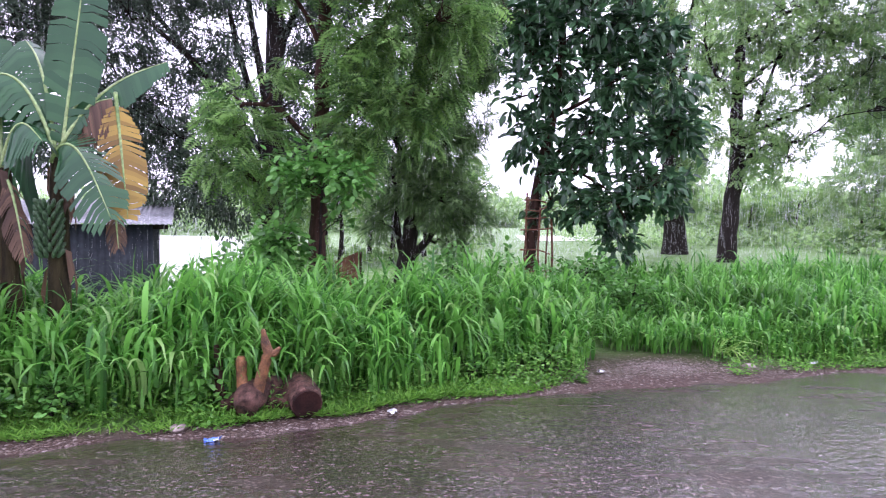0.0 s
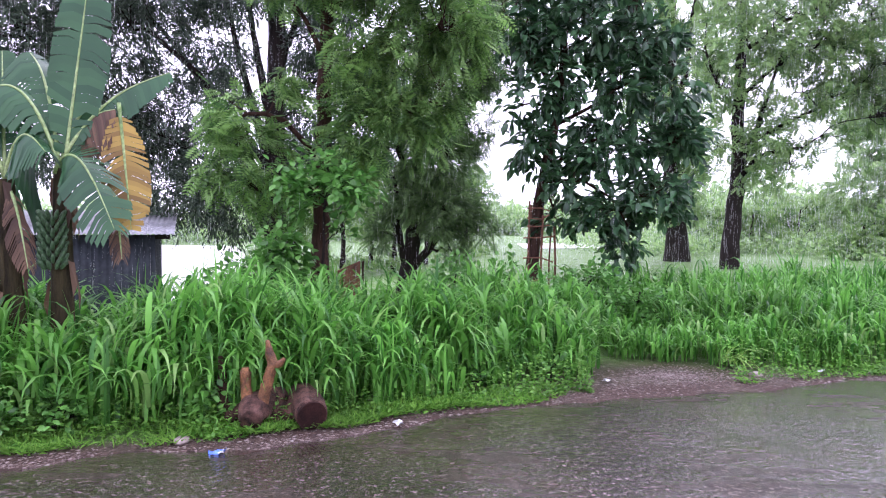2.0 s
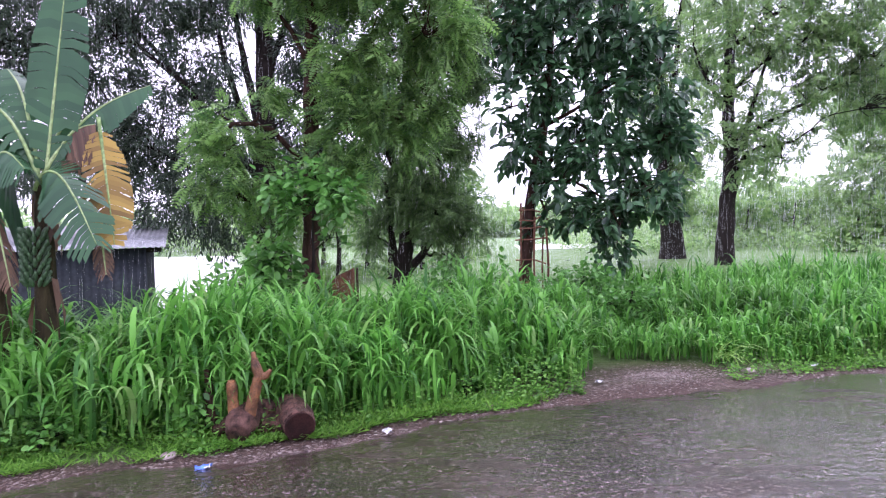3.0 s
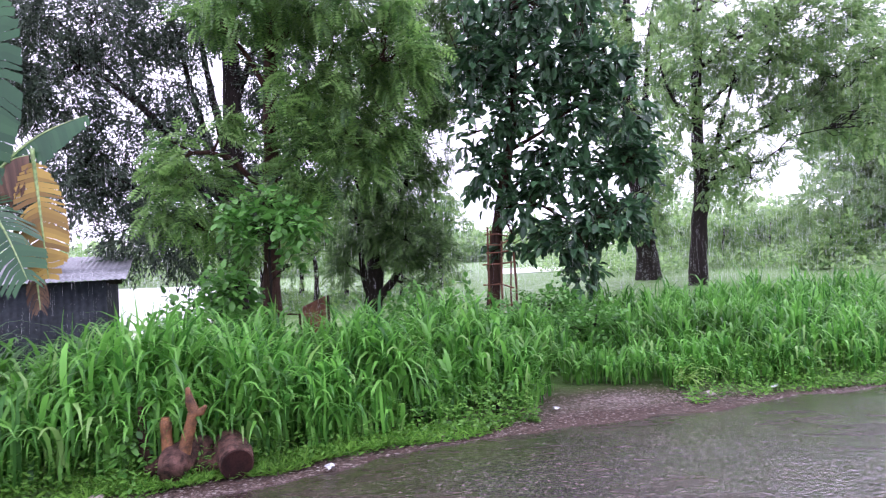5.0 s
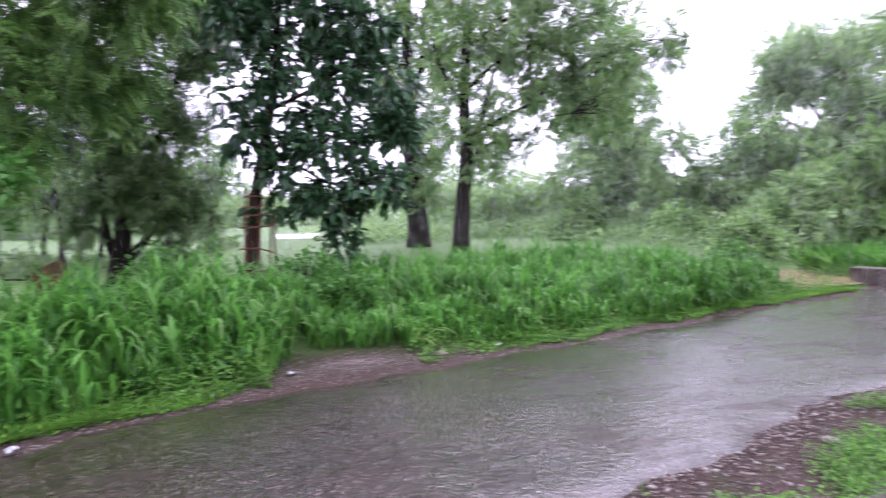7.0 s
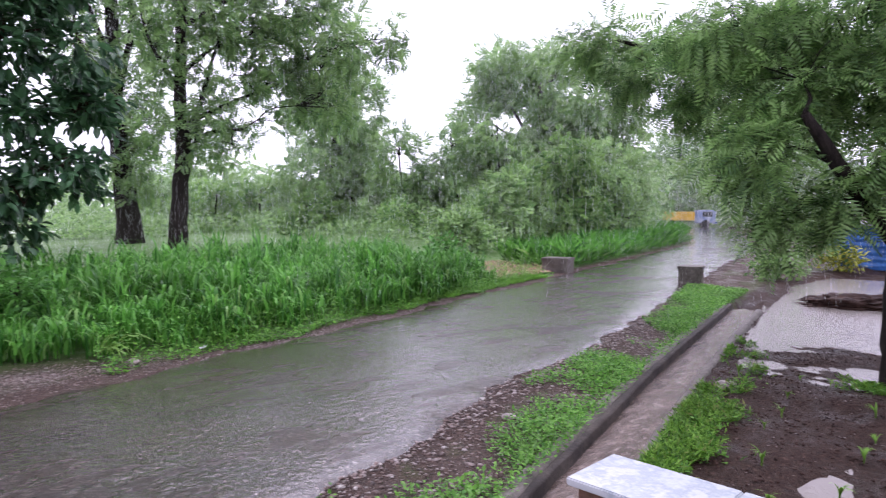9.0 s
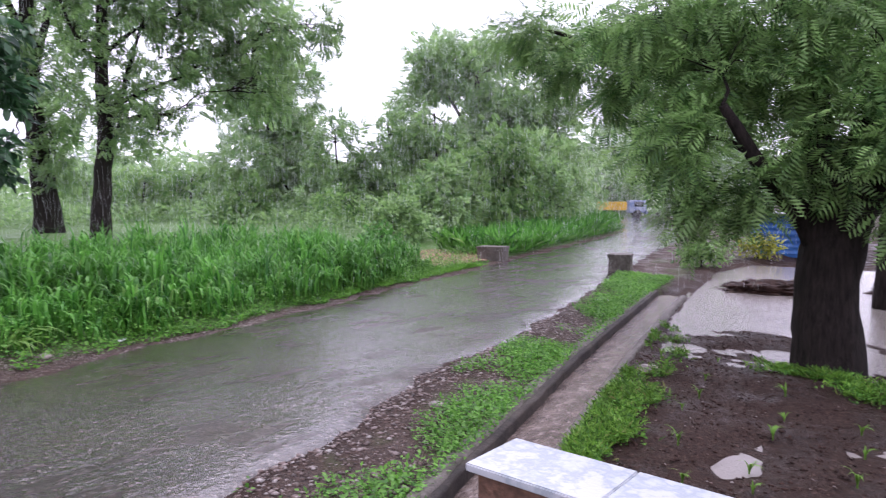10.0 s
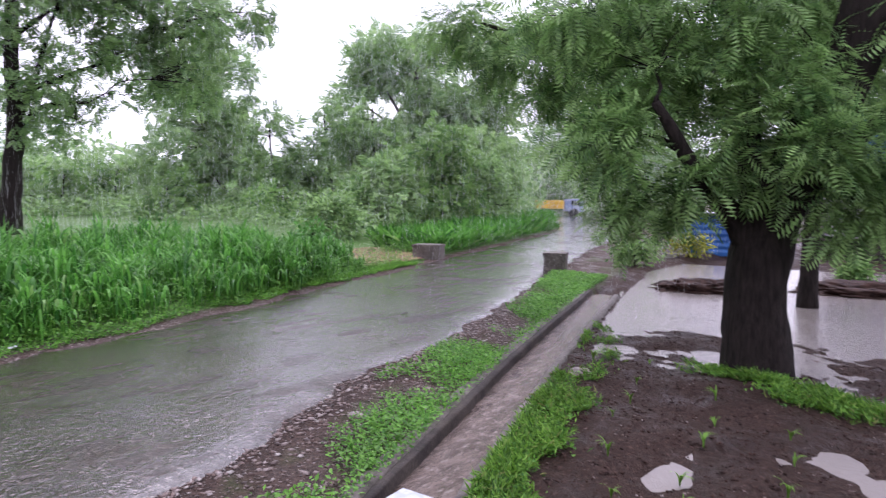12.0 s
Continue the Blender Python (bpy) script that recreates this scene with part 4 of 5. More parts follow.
# the big tree in the garden
tree("garden_tree", "big old tree with a thick dark trunk and feathery drooping branches", (8.04, 2.9, -0.05),
     ((8.03, 2.90, -0.25), (8.04, 2.92, 0.1), (8.07, 2.95, 0.45), (8.13, 2.94, 0.92), (8.2, 2.88, 1.25), (8.29, 2.72, 1.65), (8.37, 2.52, 2.17), (8.42, 2.33, 2.67), (8.44, 2.2, 3.29), (8.46, 2.05, 4.4)), 0.275,
     ((7.36, 3.72, 1.36, 0.29, 0.19), (7.64, 3.40, 1.55, 0.29, 0.24), (7.68, 3.06, 1.82, 0.23, 0.28), (7.87, 2.70, 2.09, 0.27, 0.31), (7.87, 2.48, 1.77, 0.36, 0.32), (7.95, 2.25, 1.38, 0.28, 0.22), (8.12, 2.60, 2.51, 0.28, 0.32), (7.44, 4.03, 1.89, 0.39, 0.34), (9.86, 5.60, 2.75, 0.73, 0.44), (9.67, 6.25, 3.25, 0.82, 0.37), (9.56, 7.10, 3.72, 0.70, 0.27), (10.38, 5.38, 3.55, 0.90, 0.37), (7.89, 3.87, 2.57, 0.51, 0.31), (8.09, 3.29, 2.54, 0.39, 0.34), (8.02, 3.43, 3.03, 0.69, 0.25), (7.80, 4.39, 3.13, 0.79, 0.21), (8.16, 2.0, 1.7, 0.38, 0.35), (8.7, 2.0, 2.75, 0.45, 0.4), (8.9, 2.6, 3.3, 0.75, 0.4), (8.75, 3.1, 2.0, 0.4, 0.5)),
     FEATHER_LONG, TAMARIND, BARK_DARK, 1800, 5, 0.085, 0.205, 1.1, -0.08, 2.8, 41, 20, sides=16, limb_r=0.3, shell=0.2, taper=0.3, flare=0.3,
     limbs=((0.13, ((8.10, 2.98, 0.95), (7.96, 3.12, 1.25), (7.76, 3.23, 1.43), (7.52, 3.42, 1.78), (7.30, 3.59, 2.18))),
            (0.13, ((8.14, 2.95, 1.0), (8.17, 3.04, 1.51), (8.30, 3.11, 2.01), (8.45, 3.15, 2.58), (8.50, 3.19, 3.39))),
            (0.12, ((8.25, 2.82, 1.15), (8.31, 2.54, 1.56), (8.45, 2.25, 1.95), (8.54, 1.86, 2.27))),
            (0.08, ((8.45, 3.14, 2.42), (8.88, 3.97, 3.07), (9.23, 4.87, 3.39), (9.59, 6.04, 3.43), (9.66, 6.98, 3.79)))))


# ---- tall roadside grass ----
def gap_path(x, y):
    """Where the small muddy path leaves the lane."""
    return np.abs(x - (2.2 - 0.1 * (y - 8.2))) < 0.34 - 0.17 * (y - 8.2)


def grass_band():
    """Tufts of broad arching blades, each blade leaving its stem at its own height."""
    rng = np.random.default_rng(6)
    kinds = [blade(b) for b in (0.5, 1.5, 2.2, 2.7, 3.1)]
    n = 3900
    tx = rng.uniform(-7, 10.8, n)
    front = on(EDGE_L, tx) + 0.5 + 0.2 * wob(tx, tx * 0, 2.3, 3) + np.where(tx > 2.05, 1.0 * np.exp(-((tx - 2.1) / 1.1) ** 2), 0.1) - 0.1 * smooth(6, 9, tx)
    deep = np.where(tx < 2.3, 2.3, 4.2)
    ty = front + deep * rng.uniform(0, 1, n) ** 1.25
    clump = wob(tx, ty, 4.3, 1)
    ok = (rng.uniform(-1.2, 0.5, n) < clump) & ~gap_path(tx, ty)
    tx, ty, clump, front = tx[ok], ty[ok], clump[ok], front[ok]
    H = np.where(tx < 2.3, 0.96 - 0.06 * smooth(-1.5, 1.0, tx), 0.72) * (0.88 + 0.26 * clump) * rng.uniform(0.72, 1.22, len(tx)) * (0.62 + 0.38 * smooth(0, 0.45, ty - front))
    H = H * (1 - 0.35 * smooth(9, 11.3, tx)) * (1 - 0.35 * np.exp(-((tx - 2.5) / 0.75) ** 2))
    many = rng.integers(9, 19, len(tx))
    pick = np.repeat(np.arange(len(tx)), many)
    n = len(pick)
    H, loose = H[pick], rng.normal(0, 0.045, (2, n))
    x, y = tx[pick] + loose[0], ty[pick] + loose[1]
    kind = rng.choice(5, n, p=(0.12, 0.2, 0.3, 0.25, 0.13))
    rise = np.where(kind == 0, 0.0, rng.uniform(0.0, 0.62, n)) * H
    L = (1.08 * H - 0.72 * rise) * rng.uniform(0.72, 1.15, n)
    ang, tilt = rng.uniform(0, 2 * math.pi, n), rng.normal(0, 0.14, n) - 0.08
    V, F, k = [], [], 0
    for j in range(5):
        s = kind == j
        c, si, a = np.cos(ang[s]), np.sin(ang[s]), tilt[s]
        X = np.stack([c, si, 0 * c], 1)
        Z = np.stack([-si * np.sin(a), c * np.sin(a), np.cos(a)], 1)
        B = np.stack([X, np.cross(Z, X), Z], 2)
        size = np.stack([rng.uniform(0.024, 0.056, s.sum()) * (0.7 if j == 0 else 1.0) * np.where(x[s] < 2.3, 1.0, 0.8), L[s], L[s]], 1)
        pos = np.stack([x[s], y[s], land(x[s], y[s]) + rise[s] - 0.02], 1)
        tv, tf = kinds[j]
        V.append((np.einsum("nij,nkj->nki", B, tv[None] * size[:, None]) + pos[:, None]).reshape(-1, 3))
        F.append((tf[None] + (k + np.arange(s.sum()) * len(tv))[:, None, None]).reshape(-1, 4))
        k += s.sum() * len(tv)
    me = raw("tall_grass", np.concatenate(V), np.concatenate(F))
    tagged(mesh_part("tall_grass", me, GRASS, smooth=True), "dense arching bright green tall grass along the lane", "grass", kind="stuff")


grass_band()


def low_growth(name, label, mat, n, place, template, size, category, droop=0.0, lift=0.06, seed=7):
    rng = np.random.default_rng(seed)
    x, y, h = place(rng, n)
    pos = np.stack([x, y, land(x, y) + h], 1)
    axis = rng.normal(0, 1, (len(x), 3))
    axis[:, 2] = np.abs(axis[:, 2]) * 0.4 + lift - droop
    me = scatter(name, *template, pos, bases(axis, rng, spin=0.35), size * rng.uniform(0.5, 1.3, len(x)))
    tagged(mesh_part(name, me, mat), label, category, kind="stuff")


def left_weeds(rng, n):
    x = rng.uniform(-5, 12.5, n)
    y = on(EDGE_L, x) + 0.2 + 0.65 * rng.uniform(0, 1, n) ** 1.1 + 0.16 * wob(x, x * 0, 3.7, 2)
    ok = (wob(x, y, 3.3, 5) > rng.uniform(-1.2, 0.5, n)) & ~((np.abs(x - 2.4) < 0.75) & (y < 8.6))
    x, y = x[ok], y[ok]
    d = y - on(EDGE_L, x)
    return x, y, rng.uniform(0.0, 1, len(x)) ** 1.5 * (0.03 + 0.33 * smooth(0.1, 0.7, d))


def right_weeds(rng, n):
    x = rng.uniform(2.0, 13.0, n)
    lip, r = on(LIP, x), on(EDGE_R, x)
    t = rng.uniform(0, 1, n)
    y = lip + 0.03 + (r - lip - 0.1) * t
    ok = (wob(x, y, 2.9, 6) + 0.9 * (0.55 - t) + 0.5 * smooth(8, 11, x) > rng.uniform(-0.25, 0.5, n))
    return x[ok], y[ok], rng.uniform(0.0, 0.07, ok.sum())


def garden_weeds(rng, n):
    x = rng.uniform(3.5, 9.0, n)
    y = on(LIP, x) - 0.46 - 0.3 * rng.uniform(0, 1, n) ** 1.5 * (1 + 0.6 * wob(x, x * 0, 4.4, 9)) - np.abs(rng.normal(0, 0.05, n))
    ok = 1.0 * wob(x, y, 8.3, 8) + 0.75 * smooth(6.9, 5.7, x) > rng.uniform(0.1, 1.0, n)
    u = rng.uniform(0, 1, n // 2)
    x2 = 7.72 - 0.62 * u + rng.normal(0, 0.11, n // 2) + 0.12 * np.sin(u * 9)
    y2 = 3.4 - 2.0 * u + rng.normal(0, 0.08, n // 2)
    ok2 = wob(x2, y2, 9, 3) > rng.uniform(-0.6, 0.5, n // 2)
    x, y = np.concatenate([x[ok], x2[ok2]]), np.concatenate([y[ok], y2[ok2]])
    return x, y, rng.uniform(0, 0.06, len(x))


low_growth("roadside_weeds", "low leafy green weeds on the lane's edge", WEED, 42000, left_weeds, OVAL, 0.046, "weeds", seed=7)
low_growth("verge_weeds", "creeping green weeds between lane and drain", WEED, 60000, right_weeds, OVAL, 0.034, "weeds", seed=8)
low_growth("garden_grass", "short bright grass by the drain and tree foot", TURFY, 26000, garden_weeds, (NARROW[0] * np.array([0.6, 1, 1]), NARROW[1]), 0.06, "grass", lift=0.6, seed=9)
low_growth("garden_weeds", "small leafy weeds among the grass by the drain", WEED, 16000, garden_weeds, OVAL, 0.032, "weeds", lift=0.2, seed=19)


def left_turf(rng, n):
    x = rng.uniform(-4.5, 12, n)
    y = on(EDGE_L, x) + 0.17 + 0.45 * rng.uniform(0, 1, n) ** 1.3 + 0.12 * wob(x, x * 0, 5.1, 4)
    ok = (wob(x, y, 2.4, 6) + 0.3 - 0.7 * smooth(0.3, 2.5, x) > rng.uniform(-0.5, 0.8, n)) & ~((np.abs(x - 2.4) < 0.8) & (y < 8.7))
    return x[ok], y[ok], rng.uniform(0, 0.03, ok.sum())


def far_verge(rng, n):
    x = rng.uniform(13.6, 34, n)
    y = on(EDGE_L, x) + 0.3 + 2.2 * rng.uniform(0, 1, n)
    return x, y, rng.uniform(0, 0.35, n)


def field_scrub(rng, n):
    k = n // 40
    cx = rng.uniform(7, 34, k)
    cy = 13 + (cx - 7) * 0.25 + rng.uniform(0, 1, k) ** 0.8 * 32
    ok = (cx > 14) | (cy > 27)
    cx, cy = cx[ok], cy[ok]
    h = rng.uniform(0.15, 0.5, len(cx)) + np.clip(cy - 16, 0, 20) * rng.uniform(0.0, 0.06, len(cx))
    x, y = (np.repeat(c, 40) + rng.normal(0, 0.5, len(c) * 40) for c in (cx, cy))
    return x, y, np.repeat(h, 40) * rng.uniform(0, 1, len(x)) ** 0.7


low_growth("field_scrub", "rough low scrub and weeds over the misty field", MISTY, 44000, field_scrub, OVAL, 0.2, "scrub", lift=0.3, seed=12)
low_growth("short_turf", "short bright green turf at the lane's edge", LAWN, 42000, left_turf, THIN, 0.085, "grass", lift=0.6, seed=10)
low_growth("verge_grass", "long green grass along the far lane", GRASS, 14000, far_verge, THIN, 0.4, "grass", lift=0.9, seed=11)


# ---- things by the lane ----
def shrub_in_front():
    tree("broadleaf_shrub", "bright green broad-leaved shrub in front of a tree trunk", (-1.35, 9.9, 0.0),
         ((-1.35, 9.9, -0.1), (-1.3, 9.85, 0.9), (-1.25, 9.8, 1.9)), 0.03,
         ((-1.35, 9.75, 1.95, 0.3, 0.25), (-1.75, 9.65, 1.25, 0.28, 0.25), (-1.0, 9.8, 1.5, 0.22, 0.25), (-1.7, 9.7, 0.8, 0.3, 0.3), (-1.2, 9.8, 2.3, 0.25, 0.15), (-0.95, 9.7, 2.05, 0.25, 0.18), (-1.65, 9.8, 2.1, 0.2, 0.15), (-2.0, 9.7, 1.0, 0.2, 0.2)),
         BROAD, SHRUB, BARK_DARK, 330, 5, 0.1, 0.12, 0.25, -0.1, 2.2, 51, 20, sides=6, category="shrub")
    for x, y, h, s in ((-2.4, 10.2, 0.9, 52), (2.5, 11.6, 0.8, 53), (2.9, 10.4, 0.65, 54), (1.2, 11.2, 0.8, 55), (10.3, 11.3, 0.7, 56), (0.4, 11.8, 0.8, 57), (-2.95, 5.75, 0.32, 58), (-2.5, 6.0, 0.26, 59), (-1.45, 6.35, 0.36, 60), (0.55, 7.3, 0.22, 61), (1.3, 7.7, 0.22, 62)):
        tree("wild_bush", "wild green bush growing out of the grass", (x, y, 0.0), ((x, y, -0.2), (x, y, h * 0.5), (x + 0.05, y, h)), 0.02,
             ((x, y, h * 0.8, h * 0.55, h * 0.5), (x + h * 0.4, y, h * 0.6, h * 0.45, h * 0.4), (x - h * 0.4, y + 0.1, h * 0.6, h * 0.45, h * 0.4)),
             BROAD, SHRUB, BARK_DARK, int(60 + 180 * h), 5, 0.03 + 0.06 * h, 0.045 + 0.06 * h, 0.3, -0.25, 1.6, s, 14, "wild bushes", 5, "bush")


shrub_in_front()


def banana_leaf(name, parent, base, tip, arch, width, mat, seed, tear=0.25, hang=0.25, label=""):
    """A long leaf on a midrib, torn into strips."""
    rng = np.random.default_rng(seed)
    a, b = Vector(base), Vector(tip)
    n = 26
    rib = [a.lerp(b, i / n) + Vector((0, 0, arch * math.sin(math.pi * (i / n) ** 0.8))) for i in range(n + 1)]
    v, f, sags = [], [], {-1: hang, 1: hang}
    for i in range(3, n):
        t = (i - 2.5) / (n - 2.5)
        w = width * (math.sin(math.pi * min(1, t * 0.92 + 0.06)) ** 0.55)
        d = (rib[i + 1] - rib[i]).normalized()
        side = d.cross(Vector((0.25, -0.5, 0.85))).normalized()
        for s in (-1, 1):
            if rng.uniform() < 0.35:
                sags[s] = hang + rng.normal(0, 0.16 if mat is BANANA else 0.22)
            sag = sags[s] + rng.normal(0, 0.02)
            torn = tear if rng.uniform() < 0.22 else 0.0
            k = len(v)
            for u in (0.0, 0.45, 1.0):
                o = side * s * w * u + d * w * 0.35 * u + Vector((0, 0, -sag * w * u * u * 1.6 + 0.10 * w * u))
                gapd = d * (rib[i + 1] - rib[i]).length * torn * u
                v += [rib[i] + o + gapd, rib[i + 1] + o - gapd]
            f += [(k, k + 1, k + 3, k + 2), (k + 2, k + 3, k + 5, k + 4)]
    ob = mesh_part(name, raw(name, [tuple(p) for p in v], f), mat, parent, label)
    bm = bmesh.new()
    tube(bm, rib, [0.017 * (1 - 0.85 * i / n) for i in range(n + 1)], 6)
    part("midrib", bm, RIB, ob, smooth=True)
    return ob


RIB = plain("pale_green_rib", (0.2, 0.32, 0.1), (0.36, 0.48, 0.2), 4, 0.4)
FRUIT = plain("dark_green_fruit", (0.03, 0.07, 0.03), (0.07, 0.14, 0.06), 8, 0.45)


def banana_plants():
    rng = np.random.default_rng(60)
    for x, y, top, lean, lab in ((-2.88, 6.75, 2.0, 0.03, "banana plant with torn green leaves and one dry yellow leaf"), (-3.14, 6.62, 1.9, -0.1, "banana plant with a rough brown stem and drooping leaves")):
        plant = empty("banana_plant", pose(x, y, 0.0), lab, "banana plant", "banana plants")
        bm = bmesh.new()
        tube(bm, [(lean * t, 0, -0.1 + (top + 0.1) * t) for t in np.linspace(0, 1, 12)], [0.115 * (1 - 0.45 * t) for t in np.linspace(0, 1, 12)], 10, 0.06, rng)
        part("stem", bm, BANANA_STEM, plant, smooth=True)
        bm = bmesh.new()
        for k in range(12):
            a, z = rng.uniform(0, 6.28), rng.uniform(0.7, top)
            c, s = math.cos(a), math.sin(a)
            vs = [bm.verts.new((lean * z / top + c * r - s * w, s * r + c * w, z - d)) for r, w, d in ((0.1, -0.03, 0), (0.1, 0.03, 0.02), (0.14, 0.02, 0.2), (0.12, -0.005, 0.3))]
            bm.faces.new(vs)
        part("dry_sheath", bm, DRYBROWN, plant, "withered brown sheaths")
        if lean > 0:
            banana_leaf("leaf", plant, (0.03, 0, 1.9), (0.27, 0.05, 3.75), 0.0, 0.22, BANANA, 61, 0.3, 0.15)
            banana_leaf("leaf", plant, (0.05, 0, 2.1), (0.8, 0.3, 2.85), 0.16, 0.11, BANANA, 62, 0.3, 0.9)
            banana_leaf("leaf", plant, (0.02, -0.1, 1.95), (0.55, -0.2, 1.5), 0.3, 0.26, BANANA, 63, 0.12, 0.35)
            banana_leaf("leaf", plant, (0.0, 0, 2.0), (-0.75, -0.15, 2.35), 0.5, 0.28, BANANA, 64, 0.2, 0.8)
            banana_leaf("leaf", plant, (0.0, 0, 2.0), (-0.5, 0.1, 1.75), 0.45, 0.3, BANANA, 69, 0.2, 0.9)
            banana_leaf("leaf", plant, (0.0, 0, 2.05), (-0.35, 0.2, 3.0), 0.25, 0.26, BANANA, 70, 0.2, 0.7)
            banana_leaf("leaf", plant, (0.0, 0.02, 2.0), (0.35, 0.5, 2.35), 0.4, 0.25, BANANA, 65, 0.3, 0.9)
            banana_leaf("dry_leaf", plant, (0.46, 0.08, 2.55), (0.55, 0.08, 1.5), 0.02, 0.19, DRYLEAF, 66, 0.3, 0.06, "hanging dry yellow leaf")
            banana_leaf("dry_leaf", plant, (0.05, 0.05, 2.05), (0.42, 0.1, 2.5), 0.15, 0.13, DRYBROWN, 67, 0.4, 1.3, "crumpled brown leaf")
            banana_leaf("dry_leaf", plant, (0.38, 0.18, 1.75), (0.42, 0.18, 1.25), 0.0, 0.08, DRYBROWN, 68, 0.4, 1.0, "crumpled brown leaf")
            bm = bmesh.new()
            bmesh.ops.create_icosphere(bm, subdivisions=2, radius=1, matrix=Matrix.Diagonal((0.02, 0.017, 0.05, 1)))
            fruit = bpy.data.meshes.new("fruit")
            bm.to_mesh(fruit)
            bm.free()
            fruit.materials.append(FRUIT)
            for r in range(9):
                for k in range(9):
                    ob = new("fruit", fruit)
                    ob.parent = plant
                    ob.matrix_basis = Matrix.Translation((0.0, -0.1, 1.22 + r * 0.05)) @ Matrix.Rotation(2 * math.pi * (k + 0.5 * (r % 2)) / 9, 4, "Z") @ Matrix.Translation((0.085, 0, 0)) @ Matrix.Rotation(radians(35), 4, "Y")
        else:
            banana_leaf("leaf", plant, (-0.1, 0, 1.9), (-0.7, 0.0, 1.6), 0.5, 0.28, BANANA, 71, 0.25, 0.8)
            banana_leaf("leaf", plant, (-0.1, 0, 1.9), (0.35, -0.2, 2.1), 0.25, 0.2, BANANA, 72, 0.25, 0.9)
            banana_leaf("leaf", plant, (-0.1, 0, 1.9), (-0.3, 0.3, 3.0), 0.1, 0.24, BANANA, 73, 0.3, 0.3)
            banana_leaf("dry_leaf", plant, (-0.05, -0.05, 1.8), (0.15, -0.12, 1.2), 0.15, 0.1, DRYBROWN, 74, 0.4, 1.0, "crumpled brown leaf")


banana_plants()


def corrugated(name, w, h, mat, parent, m, pitch=0.11, depth=0.02, label=""):
    """A ribbed metal sheet, w wide and h high, with its own thickness."""
    k = int(w / pitch * 4)
    v, f = [], []
    prof = (0, 1, 1, 0)
    for t in (0.0, 0.004):
        for i in range(k + 1):
            x, d = w * i / k, depth * prof[i % 4]
            v += [m @ Vector((x, d + t, 0)), m @ Vector((x, d + t, h))]
    n = 2 * (k + 1)
    for s in (0, n):
        for i in range(k):
            q = (s + 2 * i, s + 2 * i + 2, s + 2 * i + 3, s + 2 * i + 1)
            f.append(q if not s else q[::-1])
    for i in range(k):
        f += [(2 * i + 1, 2 * i + 3, n + 2 * i + 3, n + 2 * i + 1), (2 * i, n + 2 * i, n + 2 * i + 2, 2 * i + 2)]
    return mesh_part(name, raw(name, [tuple(p) for p in v], f), mat, parent, label)


def shed():
    t = empty("sheet_metal_shed", pose(-4.7, 12.7, -0.62, 0, 0, 21), "dark sheet metal shed with a pale corrugated roof", "shed")
    for i in range(6):
        corrugated("wall_sheet", 0.98, 2.02, SHEET, t, Matrix.Translation((-0.98 * (i + 1), 0, 0)))
    for i in range(3):
        corrugated("wall_sheet", 0.9, 2.02 + 0.05 * i, SHEET, t, Matrix.Translation((0.0, 0.01 + 0.9 * i, 0)) @ Matrix.Rotation(radians(90), 4, "Z"))
    for i in range(6):
        corrugated("roof_sheet", 1.04, 3.3, ROOFSHEET, t, Matrix.Translation((-1.03 * (i + 1) + 0.3, -0.2, 2.04 + 0.004 * (i % 2))) @ Matrix.Rotation(radians(-82), 4, "X"), 0.09, 0.018)
    part("beam", box(bmesh.new(), -5.9, 0.24, 0.03, 0.1, 1.94, 2.02, 0.005), BARK_DARK, t)


shed()


def gnarled(name, pts, radii, mat, parent, label="", rough=0.012, freq=16, sides=18, more=()):
    """A piece of wood with a lumpy, cracked skin; more: further limbs of the same piece."""
    bm = bmesh.new()
    for line, rr in ((pts, radii), *more):
        fine, fr = [], []
        for i in range(len(line) - 1):
            for u in (0, 0.2, 0.4, 0.6, 0.8):
                fine.append(Vector(line[i]).lerp(Vector(line[i + 1]), u))
                fr.append(rr[i] * (1 - u) + rr[i + 1] * u)
        tube(bm, fine + [Vector(line[-1])], fr + [rr[-1]], sides)
    for v in bm.verts:
        d = noise.noise(v.co * freq) + 0.6 * noise.noise(v.co * freq * 2.7) + 0.4 * noise.noise(v.co * freq * 6)
        v.co += v.co.normalized().cross(Vector((0.3, 0.2, 1))).normalized() * d * rough + Vector((0, 0, d * rough * 0.6))
    return part(name, bm, mat, parent, label, True)


